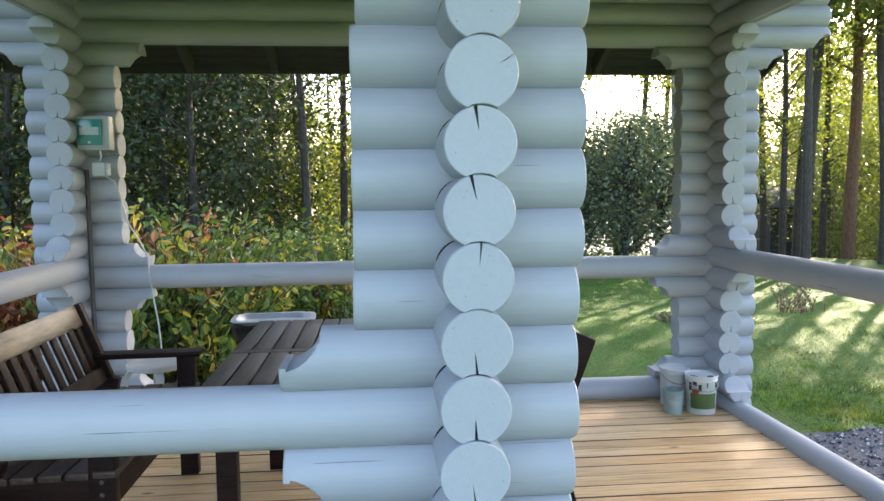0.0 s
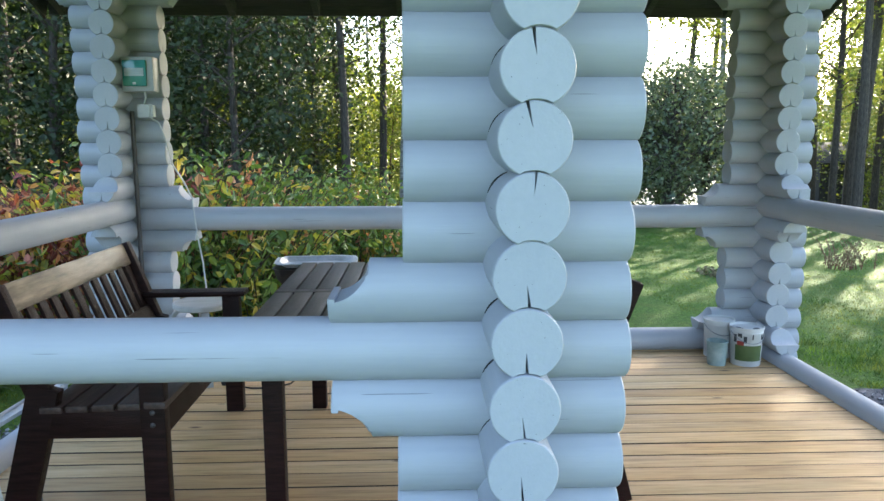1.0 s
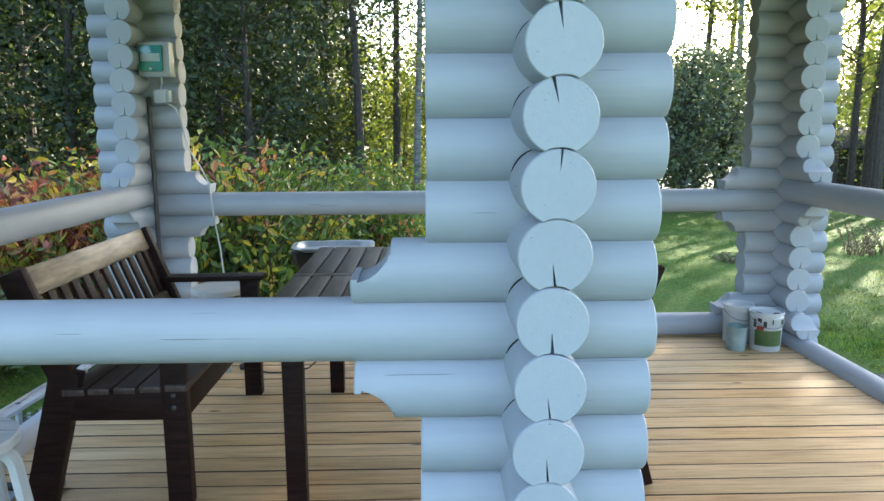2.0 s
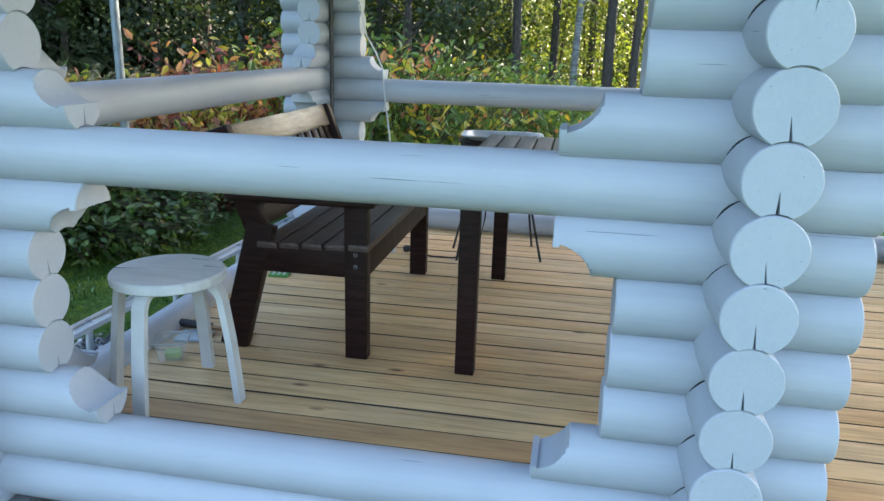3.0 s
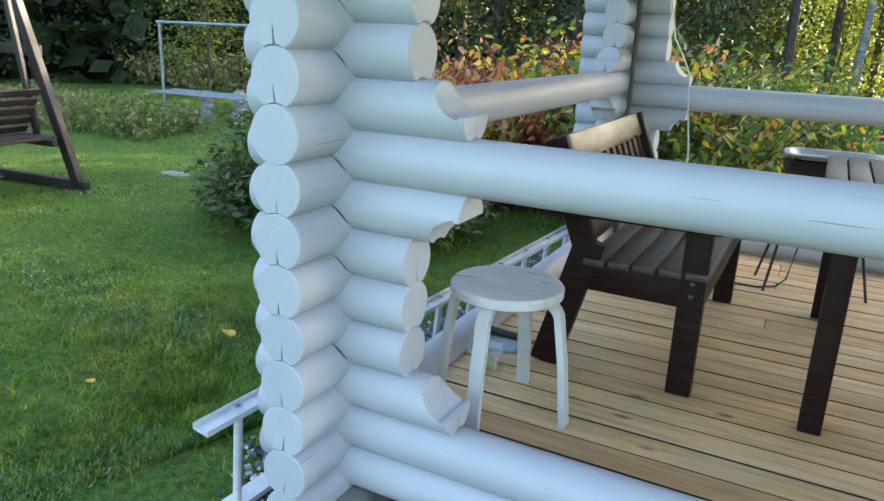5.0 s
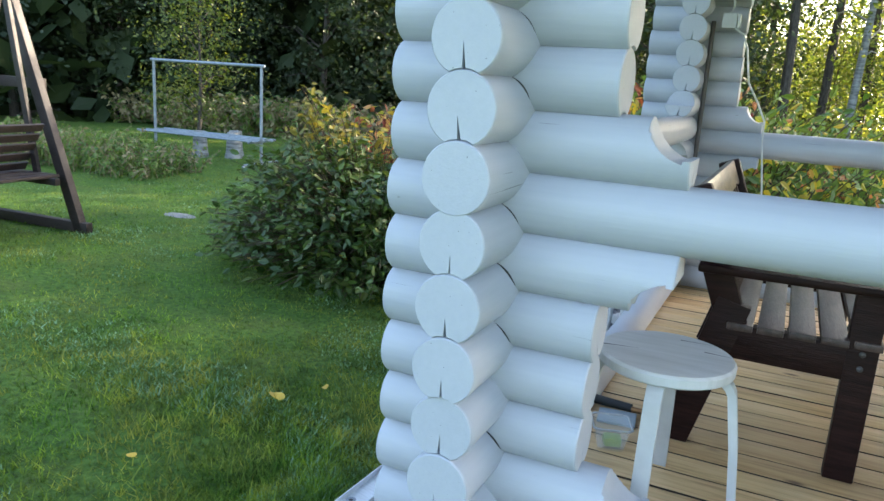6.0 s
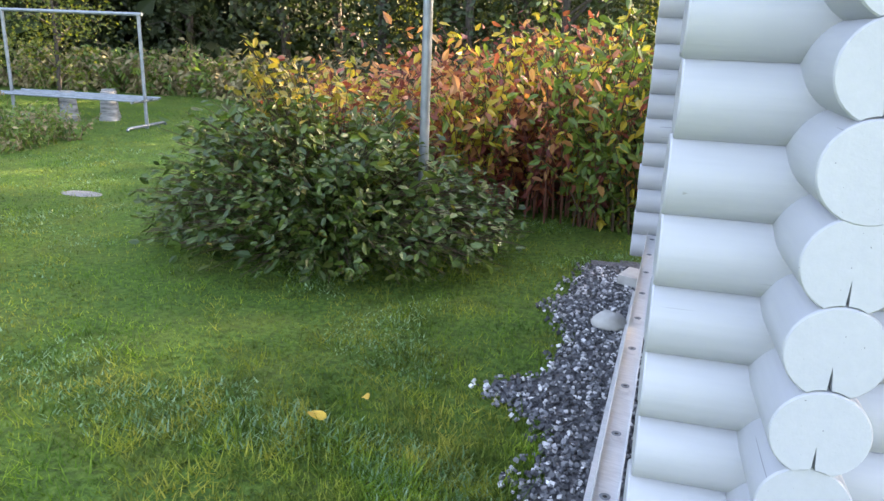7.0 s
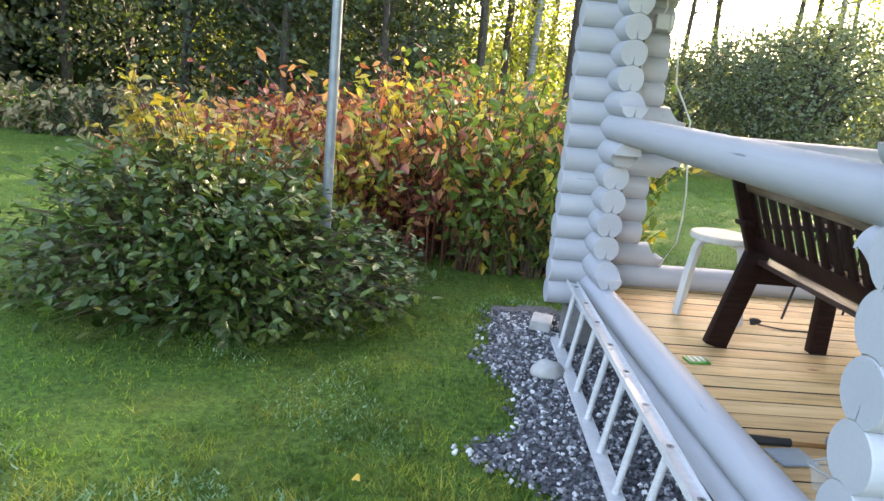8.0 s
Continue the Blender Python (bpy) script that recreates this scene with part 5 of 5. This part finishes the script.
canes((-4.3, 5.3), 0.85, 0.8, lambda x: 1.2 + 0.1 * x, 310, [(LEAF_BR, 0.34, "red_leaves"), (LEAF_BO, 0.42, "orange_leaves"), (LEAF_BY, 0.14, "yellow_leaves"), (LEAF_BG, 0.1, "green_leaves")], "tall perennials turned salmon, red and yellow for autumn", 31, low=0)
canes((-3.12, 5.25), 0.68, 0.85, lambda x: 1.5 + 0.08 * x, 370, [(LEAF_BR, 0.22, "red_leaves"), (LEAF_BO, 0.2, "orange_leaves"), (LEAF_BY, 0.4, "yellow_leaves"), (LEAF_BG, 0.18, "green_leaves")], "tall autumn perennials with yellow leaves above dark red ones", 32, low=0)
canes((-1.98, 5.25), 0.7, 0.95, lambda x: 1.48 - 0.14 * x, 430, [(LEAF_BG, 0.83, "green_leaves"), (LEAF_BY, 0.12, "yellow_leaves"), (LEAF_BO, 0.05, "orange_leaves")], "tall perennials, green with a few yellowing leaves", 33, TWIG)
canes((-1.05, 8.2), 0.65, 0.8, lambda x: 1.2 - 0.3 * x, 260, [(LEAF_BG, 0.86, "green_leaves"), (LEAF_BY, 0.1, "yellow_leaves"), (LEAF_BO, 0.04, "orange_leaves")], "tall green perennials behind the back rail", 34, TWIG)
canes((-2.0, 4.55), 0.7, 0.14, lambda x: 0.55, 34, [(LEAF_BO, 0.4, "orange_leaves"), (LEAF_BG, 0.4, "green_leaves"), (LEAF_BY, 0.2, "yellow_leaves")], "low orange and green shoots leaning out over the lawn", 40, TWIG)
canes((-11.3, 5.9), 2.3, 0.7, lambda x: 0.5, 620, [(LEAF_BG, 0.8, "green_leaves"), (STRAWM, 0.2, "dry_growth")], "patch of tall unmown grass and weeds on the lawn", 35, STRAWM, (0.04, 0.09), 0.1)
canes((-13.5, 13.2), 4.5, 0.8, lambda x: 0.95, 420, [(LEAF_BG, 0.4, "green_leaves"), (STRAWM, 0.6, "dry_leaves")], "rank dry undergrowth at the edge of the wood", 36, STRAWM, (0.1, 0.2), 0.1)
canes((-6.5, 12.6), 3.2, 0.8, lambda x: 1.0, 330, [(LEAF_D, 0.5, "green_leaves"), (STRAWM, 0.5, "dry_leaves")], "brown undergrowth at the edge of the wood", 37, REDTWIG, (0.1, 0.2), 0.1)
canes((5.9, 8.3), 0.35, 0.25, lambda x: 0.42, 26, [(STRAWM, 1.0, "dry_leaves")], "tuft of dry reddish stalks on the lawn", 38, REDTWIG, (0.03, 0.06), 0.2)
canes((4.2, 7.7), 0.6, 0.25, lambda x: 0.1, 70, [(STRAWM, 0.7, "dry_leaves"), (LEAF_BG, 0.3, "green_leaves")], "low heap of withered leaves on the lawn", 39, TWIG, (0.04, 0.08), 0.0)

# ---- trees ----


def tree_model(seed, height, bole, spread, clusters, per, size, leafm, bark, lean=0.05, shape_fn=None, trunk=0.12, fuzz=0.42, name="tree", label="", droop=-0.1):
    """A tree with a tapered trunk, limbs, and a crown of leaf clumps. bole: height of the lowest limbs."""
    r = np.random.default_rng(seed)
    ob = thing(name, (0, 0, -50), label, "tree")
    t = np.linspace(0, 1, 9)[:, None]
    bend = r.normal(size=2) * lean * height
    path = np.concatenate([t ** 1.6 * bend[0] + 0.02 * height * np.sin(t * 7 + seed) * t, t ** 1.6 * bend[1], t * height - 0.1 * (1 - t)], 1)
    limbs, centres = [], []
    for i in range(clusters):
        u = bole + (1 - bole) * (i + r.random()) / clusters
        k = u * 8
        i0 = min(int(k), 7)
        p = path[i0] + (path[i0 + 1] - path[i0]) * (k - i0)
        w = spread * (shape_fn(((u - bole) / (1 - bole))) if shape_fn else math.sin(math.pi * min(0.97, 0.12 + 0.85 * (u - bole) / (1 - bole))) ** 0.7)
        a = r.uniform(0, 2 * np.pi)
        reach = w * math.sqrt(r.uniform(0.08, 1))
        tip = p + np.array([reach * math.cos(a), reach * math.sin(a), reach * r.uniform(droop, droop + 0.5)])
        if i % 3 == 0:
            mid = (p + tip) / 2 + np.array([0, 0, 0.08 * reach])
            limbs.append(np.array([p - np.array([0, 0, 0.25 * reach]), mid, tip]))
        centres.append(tip)
    v, f = stem_mesh([path], trunk, trunk * 0.18, 9)
    foliage("trunk", v, f, bark, ob)
    v, f = stem_mesh(limbs, trunk * 0.3, trunk * 0.06, 4)
    tagged(foliage("branch_growth", v, f, bark, ob), kind="stuff")
    centres = np.array(centres)
    pts = np.repeat(centres, per, 0) + r.normal(size=(clusters * per, 3)) * np.array([fuzz, fuzz, fuzz * 0.62])
    dirs = r.normal(size=(len(pts), 3)) * np.array([1, 1, 0.6]) + np.array([0, 0, -0.2])
    dirs /= np.linalg.norm(dirs, axis=1)[:, None]
    v, f = leaves(pts, dirs, r.uniform(size * 0.6, size * 1.3, len(pts)), r, LEAF4, LEAF4_F, 0.4, 1.0)
    tagged(foliage("crown", v, f, leafm, ob), kind="stuff")
    return ob


def cone(u):
    return max(0.06, 1 - u) ** 0.85


def pine_top(u):
    return 0.6 + 0.4 * math.sin(math.pi * u)


MODELS = {
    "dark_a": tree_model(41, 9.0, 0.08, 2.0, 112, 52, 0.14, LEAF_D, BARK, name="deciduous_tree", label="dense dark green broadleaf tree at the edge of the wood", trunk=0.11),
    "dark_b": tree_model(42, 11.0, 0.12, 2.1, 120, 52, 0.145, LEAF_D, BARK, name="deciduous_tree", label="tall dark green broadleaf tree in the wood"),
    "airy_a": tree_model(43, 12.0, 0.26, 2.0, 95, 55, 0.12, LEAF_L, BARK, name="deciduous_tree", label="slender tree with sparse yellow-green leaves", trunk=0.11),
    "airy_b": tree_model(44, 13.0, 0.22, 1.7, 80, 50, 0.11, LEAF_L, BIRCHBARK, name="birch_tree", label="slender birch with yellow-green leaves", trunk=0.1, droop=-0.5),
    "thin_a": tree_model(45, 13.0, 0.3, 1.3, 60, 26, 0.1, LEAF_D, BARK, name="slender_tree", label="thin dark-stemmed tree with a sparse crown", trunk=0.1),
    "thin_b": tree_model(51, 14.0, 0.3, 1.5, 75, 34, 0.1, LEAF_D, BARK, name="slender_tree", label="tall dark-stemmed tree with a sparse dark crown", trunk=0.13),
    # high crowns, mostly out of view, added to block sun from deck and lawn
    "sun_block": tree_model(52, 12.0, 0.5, 2.2, 108, 46, 0.155, LEAF_L, BARK, name="deciduous_tree", label="full yellow-green broadleaf tree added to keep the sun off deck and lawn", trunk=0.13),
    "spruce": tree_model(46, 13.0, 0.05, 2.1, 165, 44, 0.17, NEEDLE, BARK, 0.01, cone, 0.15, 0.34, "spruce_tree", "dark conical spruce in the wood", -0.45),
    "pine": tree_model(47, 15.0, 0.34, 2.4, 68, 58, 0.14, LEAF_D, PINEBARK, 0.02, pine_top, 0.17, 0.5, "pine_tree", "tall pine with an orange-brown trunk", 0.0),
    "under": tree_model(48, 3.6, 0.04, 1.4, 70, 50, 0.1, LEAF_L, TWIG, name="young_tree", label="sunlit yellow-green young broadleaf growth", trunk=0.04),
    "willow": tree_model(49, 3.3, 0.16, 2.1, 135, 54, 0.09, LEAF_S, BARK, name="willow_tree", label="rounded grey-green willow on the lawn", trunk=0.13, fuzz=0.33),
    "apple": tree_model(50, 3.4, 0.18, 1.15, 70, 50, 0.08, LEAF_L, BARK, name="fruit_tree", label="small light green fruit tree behind the rack", trunk=0.05, fuzz=0.3),
}



def plant(kind, x, y, scale=1.0, turn=0.0):
    ob = copy_thing(MODELS[kind], pose(x, y, ground_z(x, y) - 0.03, 0, 0, turn) @ Matrix.Diagonal((scale, scale, scale, 1)))
    ob["group"] = "trees of the wood"
    return ob


rt = random.Random(17)
# near trees that stand out one by one, plus added sun blockers
for kind, x, y, s in (
        ("dark_a", -4.6, 14.0, 0.95), ("dark_a", -3.7, 12.9, 0.8), ("dark_a", -5.6, 13.0, 0.9), ("dark_b", -7.6, 13.8, 0.9), ("dark_b", -2.7, 16.8, 0.9), ("spruce", -4.2, 17.5, 0.9), ("dark_b", -6.4, 15.0, 0.95), ("dark_a", -9.3, 15.6, 1.05), ("dark_a", -3.1, 15.2, 0.85),
        ("thin_b", -1.7, 14.5, 0.9), ("airy_b", -0.5, 15.6, 0.9), ("thin_b", 0.25, 14.6, 0.95), ("thin_a", -1.0, 16.5, 1.0), ("thin_b", 1.2, 16.2, 1.0),
        ("thin_a", 0.75, 14.4, 0.9), ("thin_b", 2.2, 17.5, 0.95), ("thin_a", -0.1, 18.5, 1.1), ("thin_a", -2.2, 18.0, 1.0), ("thin_b", -3.0, 19.0, 1.0), ("thin_a", 1.7, 19.0, 1.0),
        ("under", -0.9, 17.4, 0.9), ("under", 0.9, 18.2, 1.0), ("under", 2.0, 16.6, 0.8), ("under", -2.6, 16.6, 0.8), ("under", 3.0, 18.0, 0.8), ("under", -0.2, 20.5, 1.2), ("under", 1.4, 21.5, 1.3), ("under", -2.4, 21.5, 1.3),
        ("willow", 5.4, 14.4, 1.0), ("willow", 4.2, 16.6, 1.0), ("willow", 6.9, 15.9, 1.02), ("willow", 6.4, 17.8, 1.1), ("willow", 3.2, 15.6, 0.75), ("willow", 4.5, 14.9, 0.85),
        ("thin_a", 4.9, 21.0, 1.0), ("thin_a", 6.2, 22.0, 1.05),
        ("pine", 12.4, 16.8, 1.0), ("pine", 14.3, 17.5, 1.05), ("airy_a", 13.4, 19.5, 1.0), ("under", 14.8, 18.6, 1.2), ("airy_b", 11.3, 20.5, 0.9), ("pine", 16.4, 18.6, 1.0), ("under", 16.0, 17.6, 1.2),
        # the full high-crowned ones in this row are added to shade the pavilion
        ("sun_block", 9.6, 14.2, 0.95), ("sun_block", 11.3, 13.2, 0.95), ("sun_block", 10.7, 16.0, 1.0), ("sun_block", 12.1, 15.0, 1.0), ("sun_block", 13.6, 13.6, 1.0), ("sun_block", 12.8, 12.4, 1.0), ("sun_block", 14.3, 14.8, 1.0), ("sun_block", 11.8, 18.2, 1.05), ("airy_a", 10.9, 17.4, 1.0), ("airy_b", 8.6, 19.2, 1.05), ("airy_a", 12.6, 21.5, 1.15), ("airy_b", 9.9, 20.6, 1.0), ("sun_block", 10.3, 19.1, 1.05), ("sun_block", 8.3, 21.6, 1.0), ("sun_block", 9.6, 23.0, 1.0), ("sun_block", 6.6, 22.6, 0.95),
        ("airy_a", 15.4, 22.2, 0.66), ("airy_a", 18.0, 22.6, 0.68), ("airy_b", 13.6, 24.2, 0.62), ("airy_a", 20.2, 21.6, 0.66), ("airy_a", 17.0, 26.0, 0.72), ("airy_a", 19.5, 27.0, 0.76), ("airy_b", 21.5, 26.5, 0.7), ("airy_a", 23.0, 28.0, 0.74), ("airy_a", 18.0, 30.0, 0.85), ("airy_b", 15.4, 28.5, 0.75), ("airy_a", 25.0, 25.5, 0.72), ("airy_a", 21.0, 31.0, 0.85), ("under", 18.4, 25.2, 1.5), ("under", 21.0, 24.2, 1.4), ("under", 16.6, 24.0, 1.2), ("under", 23.6, 24.6, 1.4),
        ("apple", -12.3, 9.8, 1.0), ("dark_b", -10.6, 15.4, 0.95), ("dark_a", -13.8, 16.2, 1.0), ("spruce", -16.5, 16.0, 1.0), ("dark_a", -18.5, 13.2, 1.0), ("spruce", -20.5, 11.5, 1.0), ("dark_b", -22, 9.0, 1.0), ("dark_a", -20.0, 7.0, 0.8), ("spruce", -23, 5.0, 1.0), ("dark_a", -16.0, 14.0, 0.8),
        ("under", -7.4, 15.6, 0.7), ("under", -5.2, 16.4, 0.8)):
    plant(kind, x, y, s * rt.uniform(0.94, 1.06), rt.uniform(0, 360))
# the wood behind them
for i in range(60):
    a = radians(rt.uniform(-80, 12))
    d = rt.uniform(20, 34)
    x, y = -1 + d * math.sin(a), 1 + d * math.cos(a)
    if a < radians(-24):
        kind = rt.choice(("dark_a", "dark_b", "spruce", "spruce", "thin_b", "dark_b"))
    else:
        kind = rt.choice(("thin_a", "thin_b", "thin_a", "under", "airy_b"))
    plant(kind, x, y, rt.uniform(0.85, 1.2), rt.uniform(0, 360))
for i in range(22):
    a = radians(rt.uniform(38, 75))
    d = rt.uniform(23, 38)
    plant(rt.choice(("airy_a", "airy_b", "pine", "dark_b", "under")), -1 + d * math.sin(a), 1 + d * math.cos(a), rt.uniform(0.5, 0.75), rt.uniform(0, 360))
for ob in MODELS.values():
    for o in (*ob.children_recursive, ob):
        bpy.data.objects.remove(o)


def far_wood(name, a0, a1, d, count, h0, h1, seed, label, k=150, leaf=(0.6, 1.3), material=LEAF_D):
    """Distant woods beyond the garden, joined."""
    r = np.random.default_rng(seed)
    V, F, n = [], [], 0
    for i in range(count):
        a = radians(a0 + (a1 - a0) * (i + r.random()) / count)
        dd = d * r.uniform(0.9, 1.25)
        x, y = dd * math.sin(a), dd * math.cos(a)
        h = r.uniform(h0, h1)
        u = r.uniform(0.03, 1, k)
        w = 0.24 * h * (1 - u) ** 0.7 + 0.3
        b = r.uniform(0, 2 * np.pi, k)
        q = np.sqrt(r.uniform(0.1, 1, k))
        pts = np.stack([x + w * q * np.cos(b), y + w * q * np.sin(b), ground_z(x, y) + u * h], 1)
        dirs = r.normal(size=(k, 3))
        dirs /= np.linalg.norm(dirs, axis=1)[:, None]
        v, f = leaves(pts, dirs, r.uniform(*leaf, k), r, LEAF4, LEAF4_F, 0.3, 1.0)
        V.append(v)
        F.append(f + n)
        n += len(v)
    ob = foliage(name, np.concatenate(V), np.concatenate(F), material, None)
    tagged(ob, label, "woods", kind="stuff")


far_wood("wood_thicket", -75, -8, 25, 100, 4.5, 8, 65, "dark thicket inside the wood")
far_wood("deep_woods", -80, -9, 33, 122, 8, 14, 67, "dense dark woods behind the garden")
far_wood("low_woods", -32, 10, 44, 90, 2.5, 5.5, 64, "low distant undergrowth behind the trees")
far_wood("far_woods", -140, -32, 46, 160, 9, 15, 61, "dark distant woods behind the garden")
far_wood("far_shore_woods", 8, 95, 120, 190, 7, 12, 62, "hazy woods on the far shore of the lake")
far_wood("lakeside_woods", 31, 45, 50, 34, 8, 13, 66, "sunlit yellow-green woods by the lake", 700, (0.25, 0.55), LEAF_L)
far_wood("rear_woods", 100, 220, 70, 110, 8, 13, 63, "woods far behind the lawn")



def far_ridge():
    """The wooded far shore, an uneven ridge beyond the water."""
    verts, faces, n = [], [], 160
    for i in range(n + 1):
        a = radians(6 + 90 * i / n)
        for k, (d, f) in enumerate(((118, 0.0), (122, 0.75), (128, 1.0), (150, 1.0))):
            h = (8.5 + 2.5 * noise.noise((i * 0.06, 0, 0)) + 1.5 * noise.noise((i * 0.4, 1, 0)) + 1.2 * noise.noise((i * 1.3, 2, k))) * f
            verts.append((d * math.sin(a), d * math.cos(a), -1.6 + h))
    for i in range(n):
        for k in range(3):
            faces.append((i * 4 + k, i * 4 + 4 + k, i * 4 + 5 + k, i * 4 + 1 + k))
    ob = new("far_ridge", mesh_of("far_ridge", verts, faces, surface("far_woods_cover", (0.02, 0.032, 0.022), (0.05, 0.066, 0.045), 0.5, (1, 1, 1), 0.95, relief=0.5), 180))
    tagged(ob, "hazy wooded ridge on the far shore of the lake", "woods", kind="structure")


far_ridge()

# ---- lake ----
bm = shape()
ring = [(18 * math.sin(radians(20)), 26), (40, 10), (90, 0), (160, 60), (60, 150), (-5, 140), (2, 40)]
bm.faces.new([bm.verts.new((x, y, -1.35)) for x, y in ring])
tagged(part("water", bm, WATER), "still dark lake beyond the lawn", "lake", kind="structure")
# a small shed by the shore
shed = thing("shed", (17.2, 27.5, ground_z(17.2, 27.5)), "small dark boathouse by the lake", "shed")
DARKWALL = surface("dark_weathered_boards", (0.03, 0.03, 0.03), (0.07, 0.068, 0.065), 5.0, (8, 8, 1), 0.9, relief=0.3)
bm = shape()
box(bm, (0, 0, 1.2), (3.4, 2.6, 2.4), None, 0.02)
part("wall", bm, DARKWALL, shed)
bm = shape()
for s in (-1, 1):
    beam(bm, (0.0, s * 1.6, 2.3), (0.0, 0.0, 3.1), 3.9, 0.08, 0.01)
part("roof", bm, FELT, shed)
